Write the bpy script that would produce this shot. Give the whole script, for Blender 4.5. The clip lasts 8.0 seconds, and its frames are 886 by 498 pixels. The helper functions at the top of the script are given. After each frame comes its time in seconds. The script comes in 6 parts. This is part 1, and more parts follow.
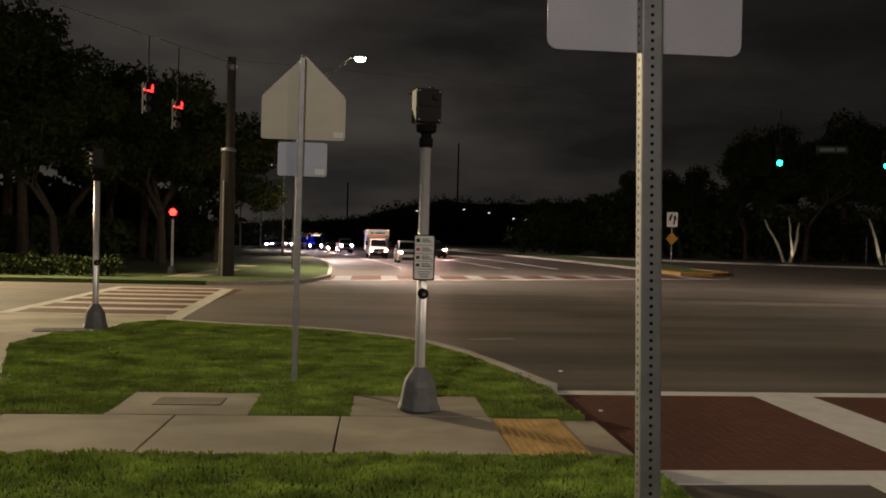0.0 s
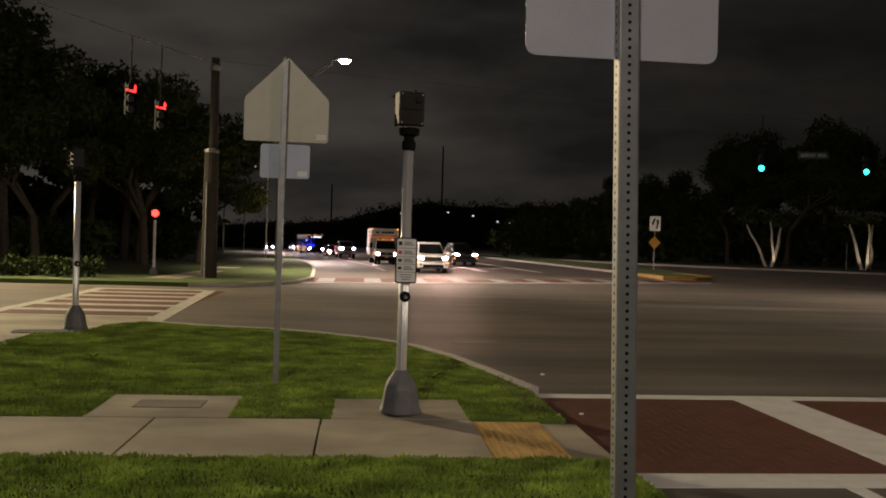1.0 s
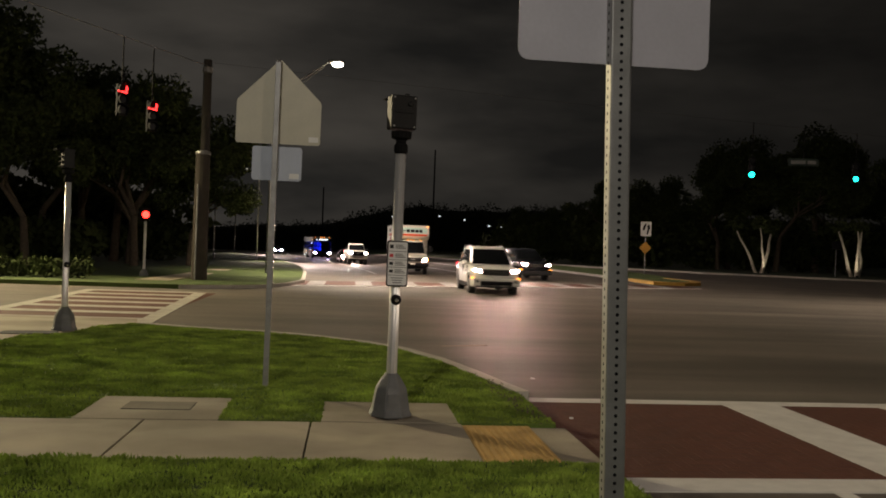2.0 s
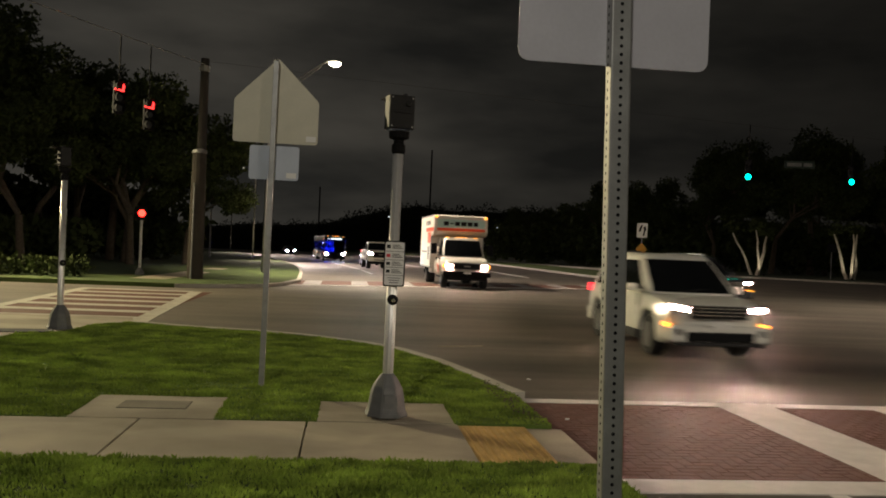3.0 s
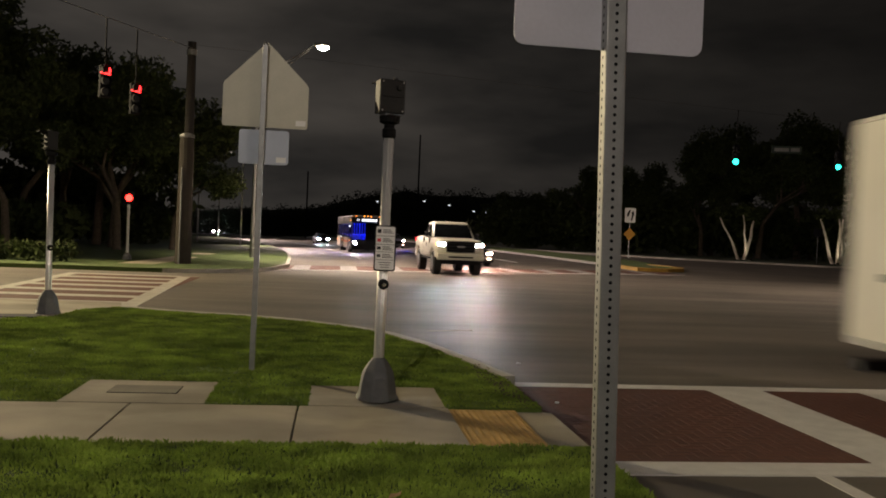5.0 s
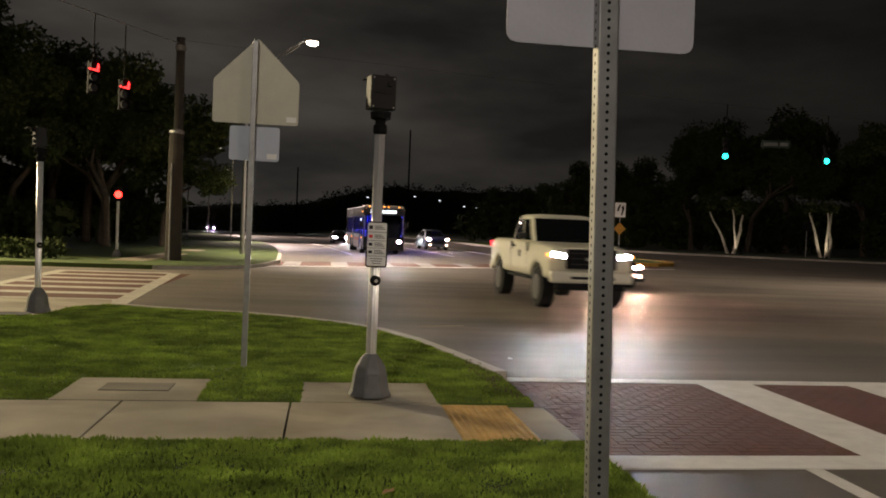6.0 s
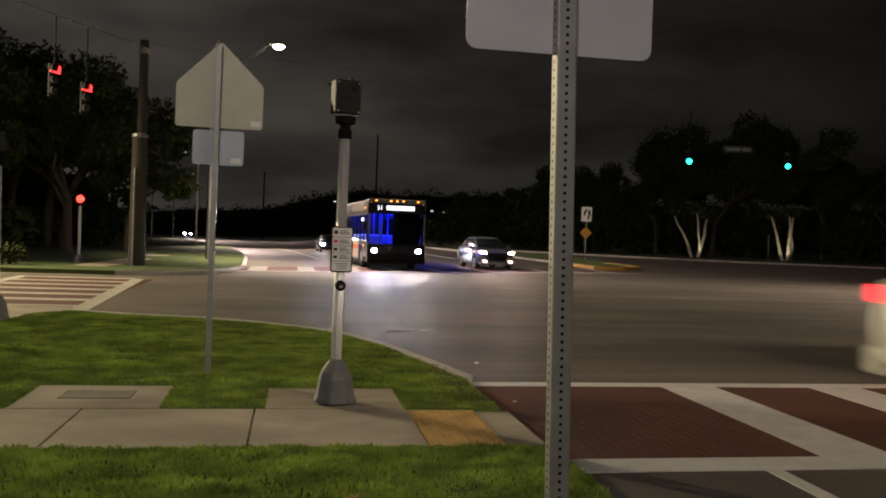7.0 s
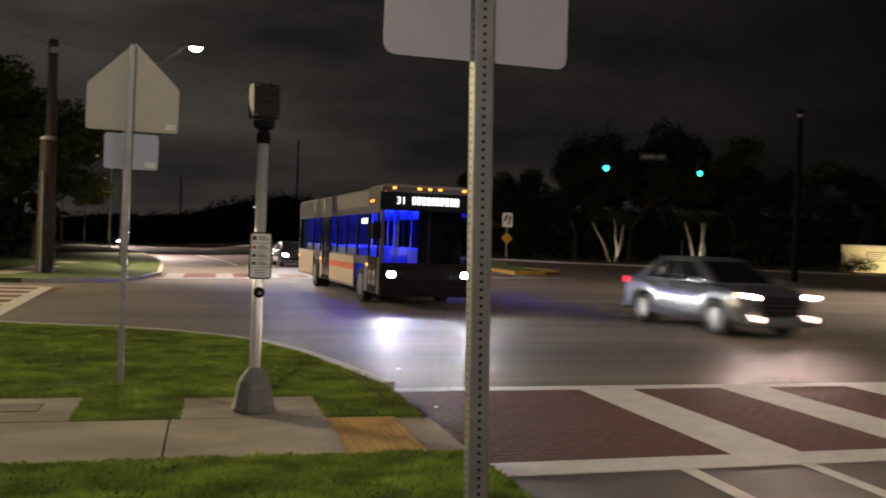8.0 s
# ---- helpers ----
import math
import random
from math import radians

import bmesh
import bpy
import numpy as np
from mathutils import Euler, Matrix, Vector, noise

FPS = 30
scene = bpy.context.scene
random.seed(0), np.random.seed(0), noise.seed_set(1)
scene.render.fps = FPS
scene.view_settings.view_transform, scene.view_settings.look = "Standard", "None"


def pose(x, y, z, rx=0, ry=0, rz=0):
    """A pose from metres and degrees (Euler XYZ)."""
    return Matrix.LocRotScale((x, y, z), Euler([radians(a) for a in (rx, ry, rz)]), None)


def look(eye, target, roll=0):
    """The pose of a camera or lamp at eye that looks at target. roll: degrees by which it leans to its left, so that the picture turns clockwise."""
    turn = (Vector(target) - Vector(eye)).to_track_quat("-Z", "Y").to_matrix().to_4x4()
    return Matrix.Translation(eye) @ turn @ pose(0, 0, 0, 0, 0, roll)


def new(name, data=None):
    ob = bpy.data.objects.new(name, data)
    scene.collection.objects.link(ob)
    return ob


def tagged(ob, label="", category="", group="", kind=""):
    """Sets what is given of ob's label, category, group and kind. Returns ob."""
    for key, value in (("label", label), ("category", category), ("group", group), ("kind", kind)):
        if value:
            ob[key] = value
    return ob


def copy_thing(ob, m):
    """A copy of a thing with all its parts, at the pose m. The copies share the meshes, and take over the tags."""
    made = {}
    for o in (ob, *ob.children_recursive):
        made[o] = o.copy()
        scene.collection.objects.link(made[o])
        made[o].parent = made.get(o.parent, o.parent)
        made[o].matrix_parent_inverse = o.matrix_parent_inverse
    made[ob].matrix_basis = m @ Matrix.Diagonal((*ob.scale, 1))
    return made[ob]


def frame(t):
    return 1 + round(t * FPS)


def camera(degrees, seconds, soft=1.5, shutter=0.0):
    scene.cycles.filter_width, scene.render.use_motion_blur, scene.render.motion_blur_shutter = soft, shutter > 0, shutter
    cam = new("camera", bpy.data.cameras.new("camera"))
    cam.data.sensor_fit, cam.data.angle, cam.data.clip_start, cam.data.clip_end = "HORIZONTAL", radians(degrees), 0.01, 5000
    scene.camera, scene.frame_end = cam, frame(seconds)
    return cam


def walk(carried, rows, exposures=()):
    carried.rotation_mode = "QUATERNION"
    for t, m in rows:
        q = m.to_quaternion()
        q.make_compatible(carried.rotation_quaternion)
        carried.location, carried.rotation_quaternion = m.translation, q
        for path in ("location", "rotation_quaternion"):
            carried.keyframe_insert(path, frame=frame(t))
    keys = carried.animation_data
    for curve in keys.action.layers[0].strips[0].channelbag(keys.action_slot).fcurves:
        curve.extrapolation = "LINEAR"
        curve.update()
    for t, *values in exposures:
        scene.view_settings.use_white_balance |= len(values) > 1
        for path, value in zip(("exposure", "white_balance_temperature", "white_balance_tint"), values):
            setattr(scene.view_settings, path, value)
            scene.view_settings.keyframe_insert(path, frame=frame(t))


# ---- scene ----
cam = camera(55.0, 8.0, soft=1.8, shutter=0.6)
PATH = [
    (0, 0.0, 0.0, 1.65, 89.277, -1.35, -4.5),
    (0.5, 0.0137, -0.0075, 1.651, 89.502, -1.484, -5.049),
    (1, 0.018, -0.0113, 1.6547, 89.486, -1.674, -5.565),
    (1.5, 0.0178, -0.0201, 1.6518, 89.724, -1.871, -5.944),
    (3, 0.0087, -0.0164, 1.6515, 89.792, -2.434, -6.41),
    (3.5, 0.0024, -0.0226, 1.6491, 89.521, -2.545, -6.507),
    (4, -0.006, -0.0221, 1.6462, 89.39, -2.525, -6.732),
    (4.5, -0.0086, -0.0228, 1.6466, 89.107, -2.482, -7.025),
    (6, -0.0267, -0.0345, 1.653, 88.519, -2.182, -7.839),
    (6.5, -0.0079, -0.0408, 1.6567, 88.652, -2.125, -8.782),
    (7, -0.0034, -0.0353, 1.6583, 88.891, -2.109, -10.006),
    (7.5, 0.0032, -0.0283, 1.6609, 89.151, -2.072, -11.894),
    (8, 0.0091, -0.0307, 1.6595, 89.455, -2.006, -15.247),
]
walk(cam, [(t, pose(x, y, z, rx, ry, rz)) for t, x, y, z, rx, ry, rz in PATH],
     exposures=((0, 0, 6500, 10), (1.5, 0, 6500, 9), (2.7, 0, 6500, 1), (3.2, 0, 6500, 1), (3.6, 0, 6500, 8), (4, 0, 6500, 10), (4.7, 0.05, 6500, 9), (5.8, 0.18, 6500, 8), (6.5, 0.14, 6500, 7), (8, 0.08, 6500, 10)))

# ---- night sky: faint cloud lit from below by the town ----
world = bpy.data.worlds.new("night_sky")
scene.world = world
world.use_nodes = True
wn, wl = world.node_tree.nodes, world.node_tree.links
w_noise = wn.new("ShaderNodeTexNoise")
w_noise.inputs["Scale"].default_value = 3.2
w_noise.inputs["Detail"].default_value = 5
w_map = wn.new("ShaderNodeMapping")
w_map.inputs["Scale"].default_value = (1, 1, 3.5)
w_coord = wn.new("ShaderNodeTexCoord")
w_ramp = wn.new("ShaderNodeValToRGB")
w_ramp.color_ramp.elements[0].position, w_ramp.color_ramp.elements[0].color = 0.38, (0.0075, 0.0069, 0.0064, 1)
w_ramp.color_ramp.elements[1].position, w_ramp.color_ramp.elements[1].color = 0.72, (0.026, 0.0225, 0.0195, 1)
wl.new(w_coord.outputs["Generated"], w_map.inputs["Vector"])
wl.new(w_map.outputs["Vector"], w_noise.inputs["Vector"])
wl.new(w_noise.outputs["Fac"], w_ramp.inputs["Fac"])
# the glow is stronger towards the town, off to the left
w_split = wn.new("ShaderNodeSeparateXYZ")
w_side = wn.new("ShaderNodeMapRange")
w_side.inputs["From Min"].default_value, w_side.inputs["From Max"].default_value = -0.4, 0.7
w_side.inputs["To Min"].default_value, w_side.inputs["To Max"].default_value = 1.3, 0.08
w_dim = wn.new("ShaderNodeVectorMath")
w_dim.operation = "SCALE"
wl.new(w_coord.outputs["Generated"], w_split.inputs["Vector"])
wl.new(w_split.outputs["X"], w_side.inputs["Value"])
wl.new(w_ramp.outputs["Color"], w_dim.inputs[0])
w_rise = wn.new("ShaderNodeMapRange")
w_rise.inputs["From Min"].default_value, w_rise.inputs["From Max"].default_value = 0.0, 0.4
w_rise.inputs["To Min"].default_value, w_rise.inputs["To Max"].default_value = 1.45, 0.85
w_mul = wn.new("ShaderNodeMath")
w_mul.operation = "MULTIPLY"
wl.new(w_split.outputs["Z"], w_rise.inputs["Value"])
wl.new(w_rise.outputs["Result"], w_mul.inputs[0])
wl.new(w_side.outputs["Result"], w_mul.inputs[1])
wl.new(w_mul.outputs[0], w_dim.inputs["Scale"])
wl.new(w_dim.outputs["Vector"], wn["Background"].inputs["Color"])
wn["Background"].inputs["Strength"].default_value = 1.6


def street_light(name, at, aim, watts, colour, cone=150, soft=0.25):
    lamp = bpy.data.lights.new(name, "SPOT")
    lamp.energy, lamp.color, lamp.spot_size, lamp.spot_blend, lamp.shadow_soft_size = watts, colour, radians(cone), 0.6, soft
    ob = new(name, lamp)
    ob.matrix_world = look(at, aim)
    return ob


# street lamps: the lit one in view, one on the side street, an unseen one behind the camera
WARM_WHITE = (1.0, 0.8, 0.49)
street_light("street_light", (-0.9, 41.0, 9.95), (4.5, 43.5, 0), 14000, (1.0, 0.78, 0.62), 146)
street_light("street_light", (-20.0, 30.0, 9.8), (-3.0, 16.5, 0), 25000, WARM_WHITE, 104, 0.07)
street_light("street_light", (-4.5, -11.0, 9.8), (0, 4, 0), 2900, (1.0, 0.88, 0.8), 140, 0.8)
# added unseen lights, behind the camera and over the right-hand lanes, brighten the road
street_light("street_light", (22.0, -4.0, 9.8), (16, 6, 0), 7200, (1.0, 0.79, 0.63), 88, 0.8)
street_light("street_light", (36.0, 22.0, 9.8), (31, 23, 0), 32000, (1.0, 0.79, 0.63), 100)
for lx, ly in ((-6.3, 88.0), (-16.8, 150.0)):
    street_light("street_light", (lx, ly, 9.4), (lx + 7.0, ly - 6.0, 0), 22000, (1.0, 0.76, 0.68), 110)


# ---- materials ----
def material(name, colour, rough=0.6, metal=0.0, vary=0.25, scale=6.0, bump=0.0, bump_scale=60.0, second=None, coat=0.0, random_tint=0.0, spec=0.5):
    """A surface with a base colour broken up at two scales, and fine relief."""
    m = bpy.data.materials.new(name)
    m.use_nodes = True
    n, l = m.node_tree.nodes, m.node_tree.links
    b = n["Principled BSDF"]
    b.inputs["Roughness"].default_value, b.inputs["Metallic"].default_value = rough, metal
    b.inputs["Coat Weight"].default_value = coat
    b.inputs["Specular IOR Level"].default_value = spec
    coord = n.new("ShaderNodeTexCoord")
    big, fine = n.new("ShaderNodeTexNoise"), n.new("ShaderNodeTexNoise")
    big.inputs["Scale"].default_value, big.inputs["Detail"].default_value = scale, 4
    fine.inputs["Scale"].default_value, fine.inputs["Detail"].default_value = bump_scale, 3
    for t in (big, fine):
        l.new(coord.outputs["Object"], t.inputs["Vector"])
    mix = n.new("ShaderNodeMix")
    mix.data_type = "RGBA"
    dark = tuple(c * (1 - vary) for c in colour)
    light = second or tuple(min(1, c * (1 + vary)) for c in colour)
    mix.inputs["A"].default_value, mix.inputs["B"].default_value = (*dark, 1), (*light, 1)
    ramp = n.new("ShaderNodeMapRange")
    ramp.inputs["From Min"].default_value, ramp.inputs["From Max"].default_value = 0.3, 0.7
    add = n.new("ShaderNodeMath")
    add.operation = "MULTIPLY_ADD"
    add.inputs[1].default_value = 0.35
    l.new(fine.outputs["Fac"], add.inputs[0])
    half = n.new("ShaderNodeMath")
    half.operation = "MULTIPLY_ADD"
    half.inputs[1].default_value, half.inputs[2].default_value = 0.65, 0.0
    l.new(big.outputs["Fac"], half.inputs[0])
    l.new(half.outputs[0], add.inputs[2])
    l.new(add.outputs[0], ramp.inputs["Value"])
    l.new(ramp.outputs["Result"], mix.inputs["Factor"])
    out = mix.outputs["Result"]
    if random_tint:
        info, hsv, mr = n.new("ShaderNodeObjectInfo"), n.new("ShaderNodeHueSaturation"), n.new("ShaderNodeMapRange")
        mr.inputs["To Min"].default_value, mr.inputs["To Max"].default_value = 1 - random_tint, 1 + random_tint
        l.new(info.outputs["Random"], mr.inputs["Value"])
        l.new(mr.outputs["Result"], hsv.inputs["Value"])
        l.new(out, hsv.inputs["Color"])
        out = hsv.outputs["Color"]
    l.new(out, b.inputs["Base Color"])
    if bump:
        bp = n.new("ShaderNodeBump")
        bp.inputs["Strength"].default_value, bp.inputs["Distance"].default_value = bump, 0.02
        l.new(fine.outputs["Fac"], bp.inputs["Height"])
        l.new(bp.outputs["Normal"], b.inputs["Normal"])
    return m


def glow(name, colour, strength):
    m = bpy.data.materials.new(name)
    m.use_nodes = True
    b = m.node_tree.nodes["Principled BSDF"]
    b.inputs["Base Color"].default_value = (*[0.5 * c for c in colour], 1)
    b.inputs["Emission Color"].default_value = (*colour, 1)
    b.inputs["Emission Strength"].default_value = strength
    return m


def glass(name, colour=(0.02, 0.025, 0.03), rough=0.05):
    m = bpy.data.materials.new(name)
    m.use_nodes = True
    b = m.node_tree.nodes["Principled BSDF"]
    b.inputs["Base Color"].default_value = (*colour, 1)
    b.inputs["Roughness"].default_value = rough
    b.inputs["IOR"].default_value = 1.38
    return m


ASPHALT = material("asphalt", (0.13, 0.112, 0.093), 0.58, 0, 0.3, 0.3, 0.35, 90)
COVER_GREY = material("cover_concrete", (0.22, 0.2, 0.155), 0.9, 0, 0.3, 3, 0.3, 80)
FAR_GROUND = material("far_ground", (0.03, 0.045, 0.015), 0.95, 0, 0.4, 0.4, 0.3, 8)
SOIL_GRASS = material("grass_soil", (0.095, 0.15, 0.022), 0.95, 0, 0.35, 1.6, 0.6, 45)
VERGE_SOIL = material("verge_soil", (0.055, 0.088, 0.016), 0.95, 0, 0.4, 2.5, 0.6, 45)
# grass again, with the far side's dimness put into a darker colour
DIM_GRASS = material("dimmed_far_grass", (0.06, 0.09, 0.02), 0.95, 0, 0.4, 0.8, 0.6, 30)
CONCRETE = material("concrete", (0.35, 0.31, 0.235), 0.85, 0, 0.34, 0.9, 0.25, 120, random_tint=0.06)
KERB = material("kerb_concrete", (0.4, 0.38, 0.33), 0.85, 0, 0.2, 2.5, 0.25, 90)
WHITE_LINE = material("road_paint_white", (0.62, 0.61, 0.58), 0.7, 0, 0.16, 5, 0.3, 110)
RED_PAVE = material("crosswalk_red", (0.096, 0.032, 0.018), 0.75, 0, 0.22, 1.2, 0.35, 100)
# darker, more varied white for the crosswalk over the side street
GREYER_LINE = material("road_paint_greyer", (0.42, 0.4, 0.35), 0.75, 0, 0.25, 4, 0.3, 110)
WORN_LINE = material("road_paint_worn", (0.27, 0.26, 0.25), 0.75, 0, 0.4, 4, 0.3, 110)
YELLOW_PAINT = material("kerb_yellow", (0.42, 0.25, 0.04), 0.75, 0, 0.25, 3, 0.2, 60)
RED_BRICK = material("crosswalk_red_brick", (0.096, 0.032, 0.018), 0.75, 0, 0.22, 1.2, 0.35, 100, random_tint=0.12)
MAT_YELLOW = material("warning_mat_yellow", (0.5, 0.325, 0.11), 0.8, 0, 0.35, 3.5, 0.2, 80)
GALV = material("galvanised_steel", (0.3, 0.3, 0.29), 0.5, 0.7, 0.18, 14, 0.05, 160)
ALU = material("brushed_aluminium", (0.72, 0.71, 0.69), 0.3, 0.6, 0.1, 10, 0.04, 200)
SIGN_BACK = material("sign_back_aluminium", (0.46, 0.44, 0.35), 0.55, 0.35, 0.08, 5, 0.02, 80)
SIGN_BACK_NEAR = material("sign_back_pale", (0.54, 0.53, 0.58), 0.55, 0.25, 0.07, 5, 0.02, 80)
STICKER = material("white_sticker", (0.75, 0.75, 0.72), 0.6, 0, 0.05)
CAST_BASE = material("cast_aluminium_base", (0.17, 0.175, 0.175), 0.65, 0.5, 0.2, 9, 0.2, 120)
BLACK = material("black_paint", (0.01, 0.01, 0.011), 0.85, 0, 0.3, 8, spec=0.12)
RUBBER = material("tyre_rubber", (0.015, 0.015, 0.015), 0.85, 0, 0.3, 20, 0.2, 60)
SIGN_WHITE = material("sign_white", (0.72, 0.72, 0.7), 0.5, 0, 0.05, 6)
SIGN_YELLOW = material("sign_yellow", (0.5, 0.25, 0.03), 0.5, 0, 0.08, 6)
SIGN_GREEN = material("sign_green", (0.008, 0.02, 0.015), 0.5, 0, 0.08, 6)
POLE_CONCRETE = material("pole_concrete", (0.045, 0.037, 0.028), 0.85, 0, 0.25, 3, 0.3, 60)
BARK = material("bark", (0.11, 0.085, 0.06), 0.95, 0, 0.4, 5, 0.6, 25)
DRY_LEAF = material("dry_leaf", (0.38, 0.24, 0.11), 0.8, 0, 0.3, 12, 0.2, 60)
PALE_BARK = material("pale_bark", (0.5, 0.45, 0.36), 0.9, 0, 0.35, 4, 0.4, 20)
LEAF = material("leaves", (0.055, 0.07, 0.024), 0.85, 0, 0.5, 0.8, spec=0.12)
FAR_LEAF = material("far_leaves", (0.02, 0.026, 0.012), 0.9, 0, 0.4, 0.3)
BLADE = material("grass_blades", (0.17, 0.265, 0.034), 0.8, 0, 0.42, 2.2, second=(0.33, 0.44, 0.068), spec=0.25)
WHITE_CAR = material("car_paint_white", (0.68, 0.68, 0.64), 0.28, 0, 0.04, 3, coat=0.6)
CREAM_CAR = material("car_paint_cream", (0.66, 0.65, 0.54), 0.3, 0, 0.05, 3, coat=0.5)
DARK_CAR = material("car_paint_dark", (0.02, 0.022, 0.028), 0.25, 0, 0.1, 3, coat=0.8)
GREY_CAR = material("car_paint_grey", (0.075, 0.085, 0.1), 0.28, 0.3, 0.1, 3, coat=0.8)
TRUCK_BOX = material("truck_box_white", (0.66, 0.64, 0.58), 0.45, 0, 0.06, 2, 0.05, 30)
TRUCK_ORANGE = material("truck_orange_band", (0.62, 0.075, 0.028), 0.45, 0, 0.08, 3)
# white panel; the green signals' light on it is put into this colour
TRUCK_SIGNAL_TINT = material("truck_signal_tinted_white", (0.4, 0.6, 0.57), 0.45, 0, 0.06, 3)
SIGNAL_BLACK = material("signal_housing_black", (0.009, 0.009, 0.009), 0.9, 0, 0.3, 8, spec=0.1)
HOUSING_GREY = material("signal_housing_weathered", (0.009, 0.009, 0.0088), 0.6, 0, 0.25, 9, 0.1, 60, spec=0.3)
# galvanised steel with the light falling on the far poles put into its colour
LIT_POLE = material("lit_galvanised_pole", (0.75, 0.74, 0.7), 0.5, 0.1, 0.12, 3)
DARK_POLE = material("pole_concrete_dark", (0.045, 0.04, 0.034), 0.9, 0, 0.25, 3, 0.3, 60)
BUS_ROOF = material("bus_roof_panel_grey", (0.13, 0.118, 0.104), 0.45, 0, 0.15, 1.2, coat=0.2)
PLAQUE_BACK = material("plaque_back_aluminium", (0.42, 0.46, 0.53), 0.55, 0.25, 0.07, 5, 0.02, 80)
RIM = material("wheel_rim", (0.17, 0.17, 0.17), 0.4, 0.35, 0.15)
CHROME = material("chrome", (0.7, 0.7, 0.7), 0.15, 1.0, 0.05)
PLASTIC = material("dark_plastic", (0.025, 0.025, 0.027), 0.7, 0, 0.2, spec=0.25)
BUS_BODY = material("bus_body_grey", (0.07, 0.066, 0.064), 0.4, 0.2, 0.1, 2, coat=0.4)
BUS_ORANGE = material("bus_orange_band", (0.5, 0.11, 0.03), 0.45, 0, 0.1, 3)
BUS_CREAM = material("bus_cream_band", (0.38, 0.31, 0.22), 0.45, 0, 0.1, 3)
WINDOW = glass("car_glass", (0.006, 0.007, 0.008), 0.08)
HEAD = glow("headlight_glow", (1.0, 0.96, 0.94), 5500)
HEAD_COOL = glow("headlight_cool_glow", (0.86, 0.93, 1.0), 6000)
HEAD_BROAD = glow("headlight_broad_glow", (0.9, 0.94, 1.0), 4500)
HEAD_SEDAN = glow("headlight_sedan_glow", (1.0, 0.7, 0.6), 4200)
HEAD_TRUCK = glow("headlight_truck_glow", (1.0, 0.58, 0.47), 850)
FOG_GLOW = glow("fog_light_glow", (1.0, 0.6, 0.45), 8)
HEAD_WARM = glow("headlight_warm_glow", (1.0, 0.6, 0.5), 5500)
HEAD_ORANGE = glow("headlight_orange_glow", (1.0, 0.56, 0.42), 5000)
TAIL = glow("tail_light_glow", (1.0, 0.03, 0.05), 2.2)
AMBER = glow("amber_lamp_glow", (1.0, 0.3, 0.03), 5)
RED_SIGNAL = glow("red_signal_glow", (1.0, 0.02, 0.014), 11)
RED_ARROW = glow("red_arrow_glow", (1.0, 0.03, 0.03), 4)
GREEN_SIGNAL = glow("green_signal_glow", (0.02, 0.9, 0.6), 9)
LAMP_GLOW = glow("street_lamp_glow", (1.0, 0.86, 0.66), 90)
FAR_LAMP = glow("far_white_glow", (0.9, 0.95, 1.0), 1.0)
DIM_LAMP_GLOW = glow("far_lamp_glow", (1.0, 0.9, 0.75), 0.5)
BLUE_CABIN = glow("bus_blue_cabin_glow", (0.012, 0.03, 1.0), 42)
BUS_SIGN_GLOW = glow("bus_sign_glow", (0.9, 0.95, 1.0), 2.2)
PALE_WALL = material("pale_wall", (0.5, 0.44, 0.3), 0.85, 0, 0.15, 1.5, 0.2, 40)
CABIN_DARK = material("cabin_dark", (0.012, 0.012, 0.014), 0.6)


def wear_streaks(m, turn, low, high, long=0.11, across=0.75):
    """Long soft bands of tyre wear and old patching laid over a surface's colour."""
    n, l = m.node_tree.nodes, m.node_tree.links
    b = n["Principled BSDF"]
    old = b.inputs["Base Color"].links[0].from_socket
    coord, mapping, tex, lev, mul = n.new("ShaderNodeTexCoord"), n.new("ShaderNodeMapping"), n.new("ShaderNodeTexNoise"), n.new("ShaderNodeMapRange"), n.new("ShaderNodeVectorMath")
    mapping.inputs["Rotation"].default_value = (0, 0, radians(turn))
    mapping.inputs["Scale"].default_value = (long, across, 1)
    tex.inputs["Scale"].default_value, tex.inputs["Detail"].default_value, tex.inputs["Distortion"].default_value = 1.0, 3, 0.6
    lev.inputs["From Min"].default_value, lev.inputs["From Max"].default_value = 0.36, 0.62
    lev.inputs["To Min"].default_value, lev.inputs["To Max"].default_value = low, high
    mul.operation = "SCALE"
    l.new(coord.outputs["Object"], mapping.inputs["Vector"])
    l.new(mapping.outputs["Vector"], tex.inputs["Vector"])
    l.new(tex.outputs["Fac"], lev.inputs["Value"])
    l.new(old, mul.inputs[0])
    l.new(lev.outputs["Result"], mul.inputs["Scale"])
    l.new(mul.outputs["Vector"], b.inputs["Base Color"])


wear_streaks(ASPHALT, 38, 0.76, 1.16)
wear_streaks(ASPHALT, 100, 0.86, 1.08, 0.06, 1.6)
wear_streaks(CONCRETE, 20, 0.78, 1.1, 0.7, 1.1)
wear_streaks(BLADE, 30, 0.68, 1.24, 2.0, 3.4)
wear_streaks(BLADE, 75, 0.78, 1.2, 0.5, 0.8)
wear_streaks(SOIL_GRASS, 60, 0.7, 1.14, 0.8, 1.5)


# ---- mesh helpers ----
def finish(name, bm, mat, smooth=False):
    bmesh.ops.recalc_face_normals(bm, faces=bm.faces)
    me = bpy.data.meshes.new(name)
    bm.to_mesh(me)
    bm.free()
    if smooth:
        for p in me.polygons:
            p.use_smooth = True
    me.materials.append(mat)
    return me


def part(name, bm, mat, parent, label="", smooth=False):
    ob = new(name, finish(name, bm, mat, smooth))
    ob.parent = parent
    return tagged(ob, label)


